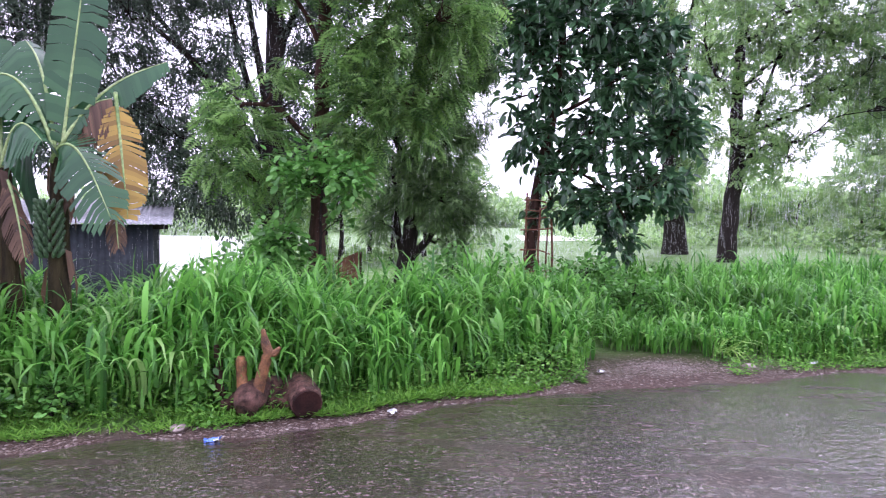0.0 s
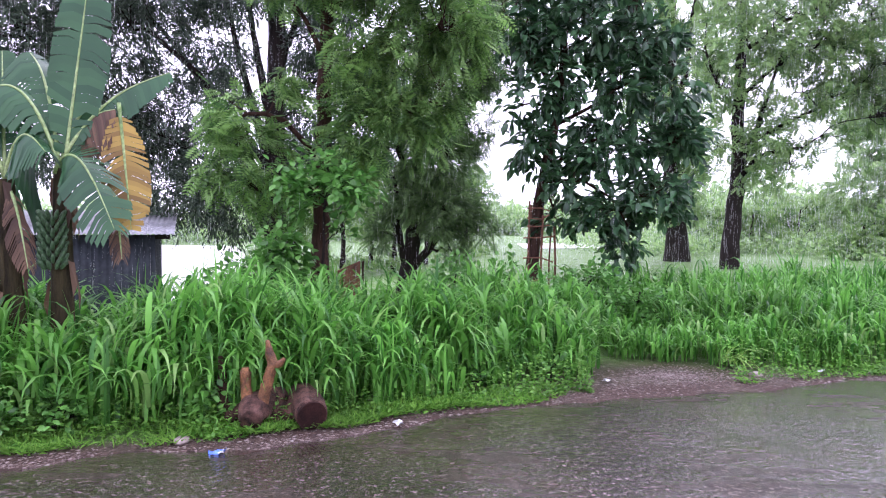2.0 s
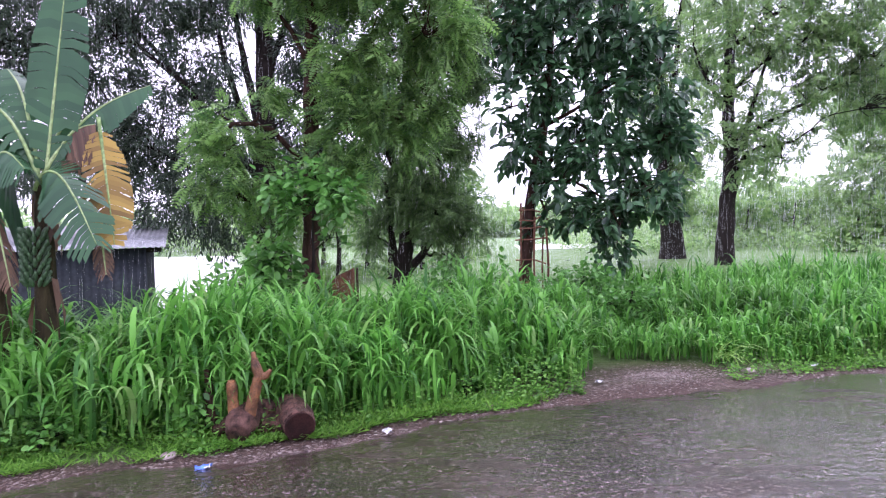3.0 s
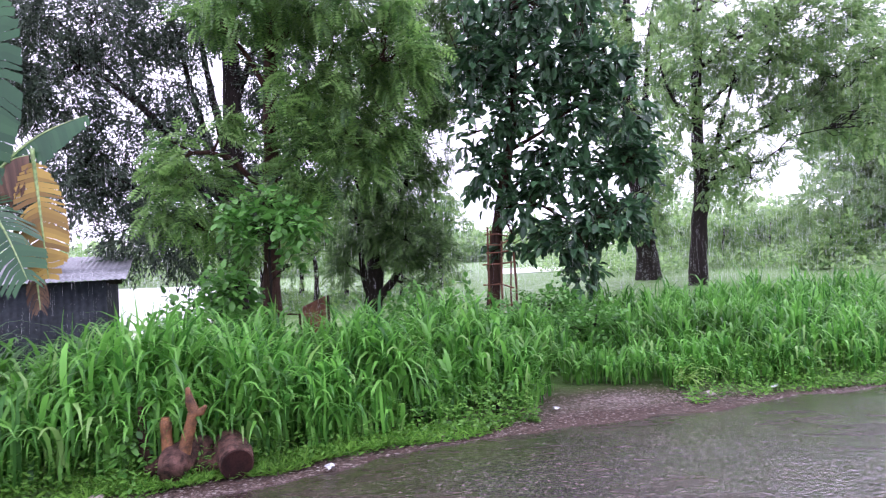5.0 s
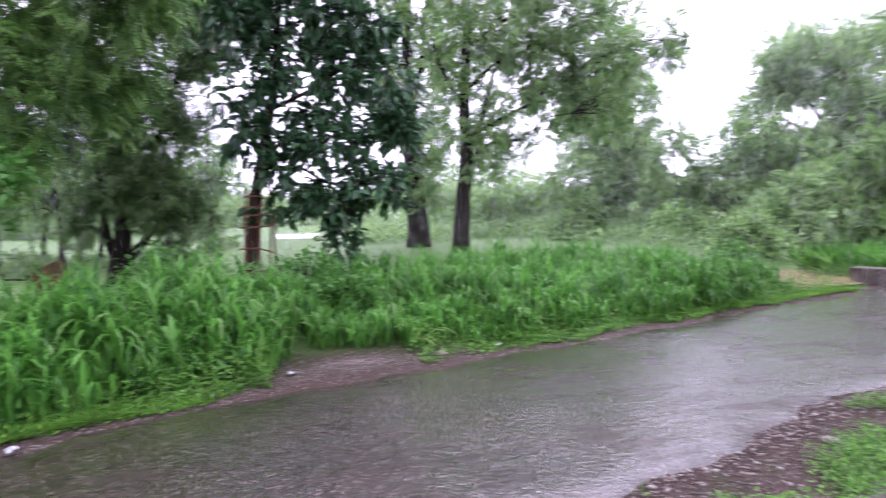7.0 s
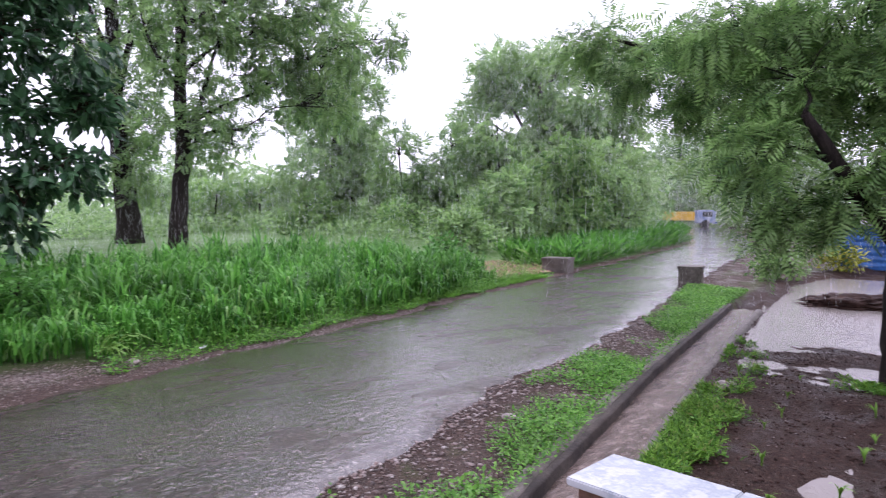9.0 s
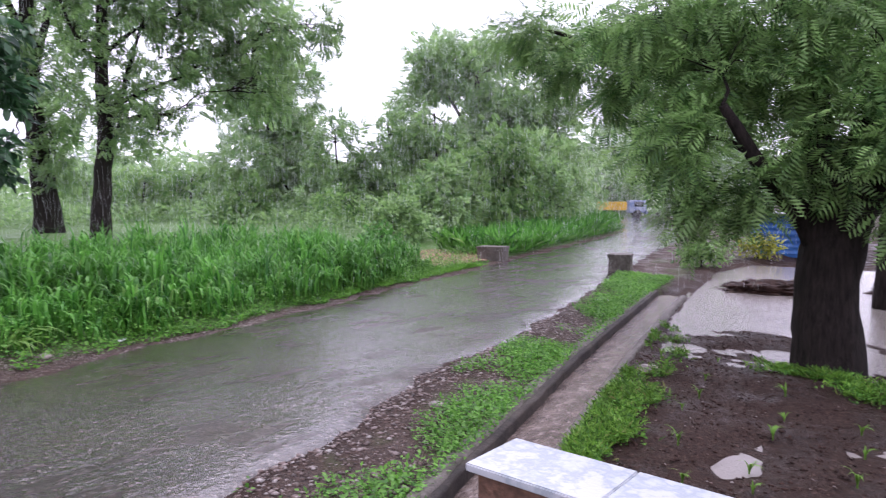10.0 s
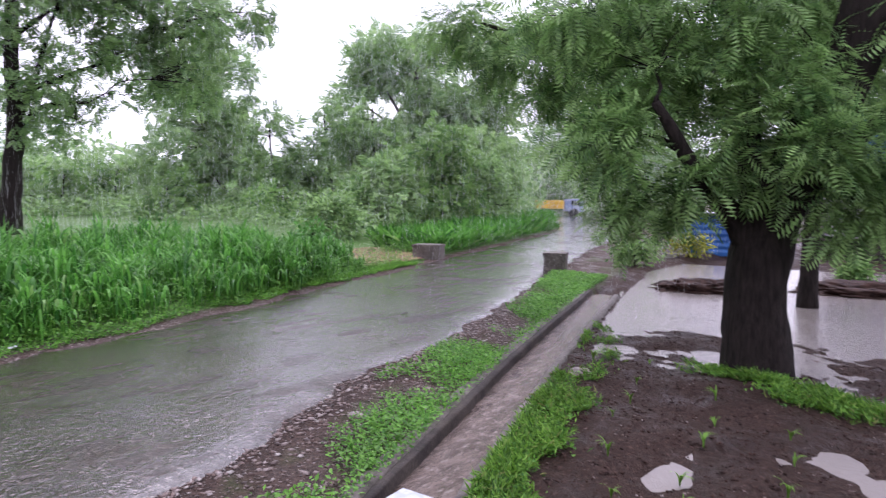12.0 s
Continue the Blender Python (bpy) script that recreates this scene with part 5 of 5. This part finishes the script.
def cut_logs():
    log = empty("cut_log", pose(-0.74, 6.26, 0.15), "short cut log with a dark wet end lying in weeds", "log")
    gnarled("log_body", ((0.04, -0.08, -0.02), (0.0, 0.02, 0.0), (-0.06, 0.13, 0.03), (-0.12, 0.26, 0.05)), (0.118, 0.128, 0.125, 0.11), LOGBARK, log, rough=0.014)
    bm = bmesh.new()
    c, ax = Vector((0.042, -0.084, -0.021)), Vector((0.42, -0.88, -0.18)).normalized()
    tube(bm, [c - ax * 0.01, c + ax * 0.006, c + ax * 0.002], [0.112, 0.108, 0.05], 18)
    part("end_face", bm, LOGEND, log, "dark sawn end")
    t = empty("tree_stump_piece", pose(-1.1, 6.2, 0.12), "uprooted reddish stump piece with a forked bare branch", "stump")
    gnarled("stump_body", ((-0.02, -0.14, 0.0), (-0.03, -0.05, 0.05), (0.0, 0.1, 0.07), (0.1, 0.25, 0.08)), (0.085, 0.112, 0.11, 0.09), LOGBARK, t, rough=0.018)
    gnarled("branch", ((0.02, -0.02, 0.08), (0.05, -0.02, 0.18), (0.085, -0.02, 0.3), (0.115, -0.02, 0.39), (0.09, -0.02, 0.47), (0.072, -0.02, 0.57)), (0.055, 0.043, 0.04, 0.04, 0.032, 0.014), CUTWOOD, t, "peeled orange branch", 0.007, 20, 12,
            ((((0.11, -0.02, 0.37), (0.16, -0.02, 0.395), (0.205, -0.02, 0.43)), (0.034, 0.026, 0.011)),))
    gnarled("branch_stub", ((-0.08, 0.0, 0.1), (-0.098, 0.01, 0.22), (-0.1, 0.01, 0.32), (-0.1, 0.01, 0.36)), (0.05, 0.038, 0.042, 0.026), CUTWOOD, t, "pale rounded stub", 0.006, 20, 12)
    gnarled("root", ((-0.3, 0.12, 0.0), (-0.3, 0.12, 0.2), (-0.33, 0.14, 0.42)), (0.05, 0.042, 0.018), BARK_RED, t, rough=0.012, sides=10,
            more=((((-0.24, 0.0, -0.02), (-0.12, 0.02, 0.04), (0.0, 0.0, 0.05)), (0.045, 0.06, 0.05)),))
    back = empty("cut_log", pose(-0.93, 6.33, 0.1), "small reddish log lying behind the others", "log")
    gnarled("log_body", ((-0.16, 0.02, 0), (0, 0, 0.01), (0.16, 0.02, 0)), (0.08, 0.085, 0.075), LOGBARK, back)


cut_logs()


def tree_guard():
    g = empty("tree_guard", pose(1.95, 13.2, 0.25), "rusty crooked iron guard round a young tree", "tree guard")
    rng = np.random.default_rng(81)
    for x, y, h, r in ((-0.22, -0.2, 1.75, 0.018), (0.02, -0.25, 1.5, 0.02), (0.25, -0.15, 1.3, 0.02), (-0.15, 0.2, 1.7, 0.018), (0.22, 0.2, 1.2, 0.016)):
        bm = bmesh.new()
        tube(bm, [(x, y, -0.2), (x + rng.normal(0, 0.02), y, h * 0.5), (x + rng.normal(0, 0.04), y, h)], [r, r, r], 7)
        part("post", bm, RUST, g)
    for z in (0.35, 0.75, 1.1, 1.3, 1.45, 1.62):
        bm = bmesh.new()
        w = 0.27 if z < 1.2 else 0.2
        tube(bm, [(-w - 0.04, -0.25, z), (0, -0.27, z + rng.normal(0, 0.02)), (w - 0.05, -0.24, z + rng.normal(0, 0.04))], [0.013] * 3, 6)
        part("rail", bm, RUST, g)
    t = empty("rusty_gate", pose(-2.0, 16.9, -0.3, 0, 0, 8), "rusty sheet gate between short posts", "gate")
    bm = bmesh.new()
    vs = [bm.verts.new(p) for p in ((-0.25, 0, 0.2), (0.28, 0, 0.2), (0.28, 0, 1.05), (-0.25, 0, 0.82))]
    r = bmesh.ops.extrude_face_region(bm, geom=[bm.faces.new(vs)])
    bmesh.ops.translate(bm, vec=(0, 0.03, 0), verts=[e for e in r["geom"] if isinstance(e, bmesh.types.BMVert)])
    part("panel", bm, RUST, t)
    for x, h in ((-0.32, 0.75), (0.34, 1.05), (-0.75, 0.8)):
        bm = bmesh.new()
        tube(bm, [(x, 0, -0.4), (x, 0, h)], [0.035, 0.03], 8)
        part("post", bm, BARK_RED, t)
    bm = bmesh.new()
    tube(bm, [(-0.78, 0, 0.68), (-0.3, 0, 0.66)], [0.02, 0.02], 6)
    part("rail", bm, BARK_RED, t)


tree_guard()


def culvert_blocks():
    for x, y, w, d, h, lab in ((13.1, 7.6, 0.4, 0.4, 0.33, "square weathered concrete culvert block at the lane's edge"), (13.2, 10.78, 0.45, 0.6, 0.32, "low weathered concrete culvert block before a brown pond")):
        b = empty("culvert_block", pose(x, y, 0, 0, 0, 20), lab, "concrete block", "culvert blocks")
        bm = box(bmesh.new(), -w / 2, w / 2, -d / 2, d / 2, -0.3, h, 0.02)
        part("block_body", bm, CONCRETE, b)
        part("cap", box(bmesh.new(), -w / 2 - 0.015, w / 2 + 0.015, -d / 2 - 0.015, d / 2 + 0.015, h - 0.045, h + 0.012, 0.01), CONCRETE, b)


culvert_blocks()


def lorry():
    t = empty("lorry", pose(42.5, 22.7, 0.0, 0, 0, -55), "small goods carrier with a yellow tray and white blue cab", "lorry")
    t.scale = (0.66, 0.66, 0.66)
    part("cargo_tray", box(bmesh.new(), -3.2, -0.4, -0.85, 0.85, 0.75, 1.6, 0.04), YELLOW, t, "yellow steel tray")
    cab = part("cab", box(bmesh.new(), -0.36, 1.5, -0.85, 0.85, 0.5, 1.75, 0.14), CABPAINT, t, "white and blue cab")
    part("windscreen", box(bmesh.new(), 1.46, 1.53, -0.7, 0.7, 1.1, 1.6, 0.03), DARKGLASS, cab)
    part("side_window", box(bmesh.new(), 0.3, 1.2, -0.875, -0.84, 1.1, 1.6, 0.01), DARKGLASS, cab)
    part("bumper", box(bmesh.new(), 1.45, 1.6, -0.85, 0.85, 0.4, 0.62, 0.03), BLUESHEET, t)
    for x in (-2.5, 0.6):
        for y in (-0.78, 0.78):
            bm = bmesh.new()
            tube(bm, [(x, y - 0.11, 0.4), (x, y + 0.11, 0.4)], [0.4, 0.4], 16)
            part("wheel", bm, RUBBER, t)


lorry()


def far_buildings():
    s = empty("blue_shed", pose(19.3, 7.1, -0.12, 0, 0, -66), "blue corrugated metal shed behind the garden", "shed")
    for i in range(2):
        corrugated("wall_sheet", 1.05, 1.0, BLUESHEET, s, Matrix.Translation((0.98 * i, 0.0, 1.05)) @ Matrix.Rotation(radians(90), 4, "Y"), 0.16, 0.03)
    part("side_wall", box(bmesh.new(), 0.0, 1.95, 0.05, 2.2, 0, 1.0, 0.01), BLUESHEET, s)
    part("roof", box(bmesh.new(), -0.15, 2.1, -0.15, 2.3, 1.06, 1.11, 0.01), ROOFSHEET, s)
    h = empty("pale_house", pose(21.2, 4.4, -0.12, 0, 0, -82), "pale stained house wall with a blue upper sheet", "house")
    part("wall", box(bmesh.new(), 0.0, 9.0, 0, 4.0, 0, 1.9, 0.02), PALEWALL, h)
    for i in range(9):
        corrugated("upper_sheet", 1.0, 1.9, BLUESHEET, h, Matrix.Translation((1.0 * i, -0.06, 1.85)), 0.16, 0.03, "blue corrugated sheet")
    part("roof", box(bmesh.new(), -0.2, 9.2, -0.3, 4.2, 3.75, 3.83, 0.01), ROOFSHEET, h)
    part("plinth", box(bmesh.new(), -0.05, 9.05, -0.1, 0.0, -0.1, 0.5, 0.02), KERB, h, "dark damp plinth")


far_buildings()

tree("slim_tree", "slim grey tree standing in the muddy pool", (12.2, 3.2, -0.12),
     ((12.2, 3.2, -0.3), (12.2, 3.2, 0.8), (12.25, 3.15, 2.0), (12.3, 3.1, 4.0)), 0.12,
     ((12.3, 3.1, 3.2, 1.0, 0.8), (12.6, 2.2, 2.9, 0.8, 0.6), (12.2, 4.2, 3.4, 0.9, 0.7), (12.5, 1.2, 2.6, 0.7, 0.7)),
     FEATHER_LONG, TAMARIND, BARK_DARK, 500, 4, 0.14, 0.18, 0.6, -0.1, 1.2, 91, 20)
for x, y, h, mat, lab, s in ((18.0, 6.7, 0.45, YELLOWLEAF, "low yellow-leaved ornamental bush", 92), (15.2, 6.9, 0.4, SCRUBLEAF, "green bush under the garden tree", 93), (15.3, 3.0, 0.22, SCRUBLEAF, "low green plant at the pool's edge", 94), (17.2, 7.6, 1.0, TAMARIND, "green bush beside the lane", 96)):
    tree("garden_bush", lab, (x, y, -0.1), ((x, y, -0.2), (x, y, h * 0.4), (x, y, h * 0.8)), 0.02,
         ((x, y, h * 0.6, 0.65 * h, h * 0.5), (x + 0.5 * h, y - 0.4 * h, h * 0.5, 0.5 * h, h * 0.4), (x - 0.5 * h, y + 0.4 * h, h * 0.5, 0.5 * h, h * 0.4)),
         OVAL, mat, BARK_DARK, 150, 6, 0.07, 0.1, 0.1, -0.3, 1.6, s, 10, "garden bushes", 5, "bush")


# ---- loose small things ----
def lumps(name, label, mat, n, place, lo, hi, category, seed, flat=0.6):
    """Many small broken stones or clods, partly sunk."""
    rng = np.random.default_rng(seed)
    tv = np.array([(1, 0.15, 0.1), (0.25, 0.9, -0.1), (-0.85, 0.5, 0.25), (-0.65, -0.75, -0.1), (0.45, -0.8, 0.3), (0.25, 0.1, 0.85), (-0.1, 0.0, -0.6)])
    tf = np.array([(0, 1, 5), (1, 2, 5), (2, 3, 5), (3, 4, 5), (4, 0, 5), (1, 0, 6), (2, 1, 6), (3, 2, 6), (4, 3, 6), (0, 4, 6)])
    x, y = place(rng, n)
    a = rng.uniform(0, 6.28, len(x))
    c, s, o = np.cos(a), np.sin(a), np.zeros(len(a))
    B = np.stack([np.stack([c, s, o], 1), np.stack([-s, c, o], 1), np.stack([o + rng.normal(0, 0.3, len(a)), o, o + 1], 1)], 2)
    size = (lo * (hi / lo) ** (rng.uniform(0, 1, len(x)) ** 2))[:, None] * np.stack([rng.uniform(0.7, 1.3, len(x)), rng.uniform(0.6, 1.1, len(x)), flat * rng.uniform(0.6, 1.2, len(x))], 1)
    me = scatter(name, tv, tf, np.stack([x, y, land(x, y) + 0.001], 1), B, size)
    return tagged(mesh_part(name, me, mat), label, category, kind="stuff")


def verge_spots(rng, n):
    x = rng.uniform(2.4, 9.5, n)
    lip, r = on(LIP, x), on(EDGE_R, x)
    t = np.where(rng.uniform(0, 1, n) < 0.3, rng.normal(1.0, 0.1, n), rng.uniform(0.05, 1.05, n))
    ok = rng.uniform(0, 1, n) < 1.1 - 0.1 * (x - 2.4)
    return x[ok], (lip + (r - lip) * t)[ok]


def shoulder_spots(rng, n):
    x = rng.uniform(-3.5, 8.5, n)
    d = np.abs(rng.normal(0, 0.2, n)) + 0.0 + 0.75 * rng.uniform(0, 1, n) * np.exp(-((x - 2.5) / 1.2) ** 2)
    return x, on(EDGE_L, x) + d - 0.05


def garden_spots(rng, n):
    x = rng.uniform(3.6, 10.5, n)
    y = on(LIP, x) - 0.5 - rng.uniform(0, 5.5, n)
    ok = land(x, y) > -0.092
    return x[ok], y[ok]


def speck(name):
    """Each stone has its own tone."""
    m, n, l, b = material(name, 0.35, 0.5)
    g = n.new("ShaderNodeNewGeometry")
    l.new(ramp(n, l, g.outputs["Random Per Island"], (0.0, (0.05, 0.035, 0.03)), (0.5, (0.16, 0.11, 0.09)), (0.85, (0.27, 0.22, 0.2)), (1.0, (0.36, 0.33, 0.3))), b.inputs["Base Color"])
    bump(n, l, b, noise_tex(n, l, 60, 3), 0.4)
    return m


SPECK = speck("mixed_gravel")
CLOD = plain("wet_soil_clod", (0.016, 0.008, 0.006), (0.065, 0.035, 0.026), 9, 0.7, spec=0.2)
lumps("verge_gravel", "loose wet stones between lane and drain", SPECK, 15000, verge_spots, 0.004, 0.03, "gravel", 101, 0.5)
lumps("shoulder_gravel", "brown leaf scraps and gravel along the lane's edge", SPECK, 15000, shoulder_spots, 0.004, 0.02, "gravel", 102, 0.35)


def path_spots(rng, n):
    a, r = rng.uniform(0, 6.283, n), np.abs(rng.normal(0, 0.55, n))
    return 2.55 + 1.5 * r * np.cos(a), 8.05 + 0.75 * r * np.sin(a)


lumps("path_litter", "trodden wet gravel and leaf scraps where a path leaves the lane", SPECK, 5500, path_spots, 0.004, 0.02, "gravel", 107, 0.3)
lumps("garden_grit", "small pale stones and bits in the garden soil", SPECK, 8000, garden_spots, 0.003, 0.012, "gravel", 104)
lumps("soil_clods", "dark wet clods scattered over the garden soil", CLOD, 34000, garden_spots, 0.003, 0.018, "soil", 103, 0.8)


def mud_mound(x, y, r, h, seed, label):
    rng = np.random.default_rng(seed)
    bm = bmesh.new()
    bmesh.ops.create_icosphere(bm, subdivisions=5, radius=1)
    for v in bm.verts:
        d = v.co.copy()
        k = 1 + 0.4 * noise.noise(d * 2.1 + Vector((seed, 0, 0))) + 0.25 * noise.noise(d * 6) + 0.16 * noise.noise(d * 15)
        v.co = Vector((d.x * r * k, d.y * r * 0.6 * k, d.z * h * k))
    ob = part("mud_mound", bm, CLOD, None, smooth=True)
    ob.matrix_basis = pose(x, y, -0.1, 0, 0, -70)
    tagged(ob, label, "mound", "mud mounds")


mud_mound(12.9, 4.85, 0.75, 0.17, 3, "low dark mound of mud and roots in the pool")
for i, yy in enumerate((-5.0, -3.4, -1.8, -0.2)):
    mud_mound(17.2, yy, 1.0, 0.14, 11 + i, "low dark mud bank at the pool's far edge")
mud_mound(14.3, 2.6, 1.1, 0.16, 5, "long low mud bank beside the slim tree")


def seedlings():
    rng = np.random.default_rng(110)
    first = None
    for i, (x, y) in enumerate(SEEDLINGS):
        z = float(land(x, y)) - 0.01
        if first is None:
            first = empty("seedling", pose(x, y, z), "small bright green seedling in wet soil", "seedling", "seedlings in the garden")
            for k in range(9):
                tv, tf = blade(1.0 + 1.3 * rng.uniform())
                B = Matrix.Rotation(rng.uniform(0, 6.28), 3, "Z")
                L = rng.uniform(0.1, 0.2)
                v = [tuple(B @ Vector((p[0] * 0.016, p[1] * L, p[2] * L))) for p in tv]
                mesh_part("blade", raw("blade", v, tf), TURFY, first)
        else:
            ob = copy_thing(first, pose(x, y, z, 0, 0, rng.uniform(0, 360)))
            ob.scale = [rng.uniform(0.45, 0.9)] * 3


SEEDLINGS = ((7.39, 4.12), (6.44, 3.38), (6.88, 3.51), (7.65, 3.7), (5.95, 3.3), (6.42, 2.79), (6.86, 2.91), (5.95, 2.72), (5.38, 2.67), (5.04, 2.54), (4.94, 2.86), (6.01, 2.24), (6.38, 2.33), (5.46, 2.17), (5.39, 3.08), (5.9, 1.67))
seedlings()


def litter():
    rng = np.random.default_rng(120)

    def scrap(name, x, y, w, mat, label, z=0.0):
        bm = bmesh.new()
        g = [[bm.verts.new((w * (i / 3 - 0.5) + rng.normal(0, w * 0.06), w * 0.7 * (j / 3 - 0.5) + rng.normal(0, w * 0.06), abs(rng.normal(0.012, 0.012)))) for j in range(4)] for i in range(4)]
        for i in range(3):
            for j in range(3):
                bm.faces.new((g[i][j], g[i + 1][j], g[i + 1][j + 1], g[i][j + 1]))
        ob = part(name, bm, mat)
        ob.matrix_basis = pose(x, y, float(land(x, y)) + 0.006 + z, 0, 0, rng.uniform(0, 360))
        tagged(ob, label, "litter", "litter by the lane")
    scrap("plastic_scrap", -1.23, 5.68, 0.1, BLUEBIT, "crumpled blue and white plastic scrap on the verge", 0.01)
    scrap("paper_scrap", -1.2, 5.66, 0.05, WHITE, "small white paper scrap on the verge", 0.02)
    scrap("plastic_scrap", -0.07, 6.33, 0.1, WHITE, "flat pale plastic scrap in the weeds", 0.02)
    scrap("paper_scrap", 1.85, 7.72, 0.08, WHITE, "small white paper scrap by the path", 0.01)
    scrap("paper_scrap", 4.15, 8.12, 0.08, WHITE, "small white paper scrap at the grass's foot", 0.02)
    scrap("plastic_scrap", 2.2, 10.6, 0.25, WHITE, "pale plastic bag caught in weeds", 0.25)
    for x, y, r in ((-1.56, 5.9, 0.06), (3.45, 8.06, 0.06), (4.9, 4.6, 0.05), (6.9, 4.0, 0.09)):
        bm = bmesh.new()
        bmesh.ops.create_icosphere(bm, subdivisions=2, radius=r)
        for v in bm.verts:
            v.co *= 1 + 0.3 * noise.noise(v.co * 14 + Vector((x, y, 0)))
            v.co.z *= 0.55
        ob = part("stone", bm, STONE)
        ob.matrix_basis = pose(x, y, float(land(x, y)) + r * 0.2)
        tagged(ob, "loose weathered grey stone beside the lane", "stone", "loose stones")
    tuft = empty("cut_grass", pose(3.3, 8.35, 0.08), "flattened pale green cut grass lying by the lane", "grass")
    for k in range(26):
        tv, tf = blade(1.2 + rng.uniform(0, 0.7))
        B = Matrix.Rotation(radians(-100 + rng.normal(0, 38)), 3, "Z") @ Matrix.Rotation(radians(-35 + rng.normal(0, 14)), 3, "X")
        L, o = rng.uniform(0.3, 0.7), Vector((rng.normal(0, 0.05), rng.normal(0, 0.05), rng.uniform(0, 0.06)))
        v = [tuple(B @ Vector((p[0] * 0.022, p[1] * L, p[2] * L * 0.6)) + o) for p in tv]
        mesh_part("blade", raw("blade", v, tf), CUTGRASS, tuft)


CUTGRASS = leaf("cut_grass_leaf", (0.13, 0.3, 0.05), (0.26, 0.44, 0.1), 0.4, 0.4)
litter()


# ---- the falling rain ----
def rain():
    rng = np.random.default_rng(130)
    n = 330000
    P = np.stack([rng.uniform(-16, 46, n), rng.uniform(4.0, 44, n), rng.uniform(0.0, 11.0, n)], 1)
    d = np.hypot(P[:, 0] - 1.5, P[:, 1] - 1.5)
    keep = (d > 7.5) & (rng.uniform(0, 1, n) < 0.35 + 0.65 * smooth(5, 11, d)) & (P[:, 1] > 0.35 * P[:, 0] - 1.0)
    P, d = P[keep], d[keep]
    a = rng.uniform(0, 6.28, len(P))
    w = rng.uniform(0.0004, 0.00085, len(P)) * np.clip(d / 9, 0.5, 2.2) * (1 + 0.7 * smooth(16, 30, d))
    L = rng.uniform(0.12, 0.4, len(P))
    side = np.stack([np.cos(a) * w, np.sin(a) * w, 0 * w], 1)
    fall = np.stack([0.03 * L, 0 * L, L], 1)
    v = np.stack([P - side, P + side, P + fall], 1).reshape(-1, 3)
    me = raw("rain", v, np.arange(len(v)).reshape(-1, 3))
    tagged(mesh_part("rain", me, RAIN), "fine pale streaks of falling rain", "rain", kind="stuff")


RAIN = leaf("rain_drop", (0.8, 0.82, 0.84), (0.9, 0.91, 0.92), 0.2, 0.5)
rain()
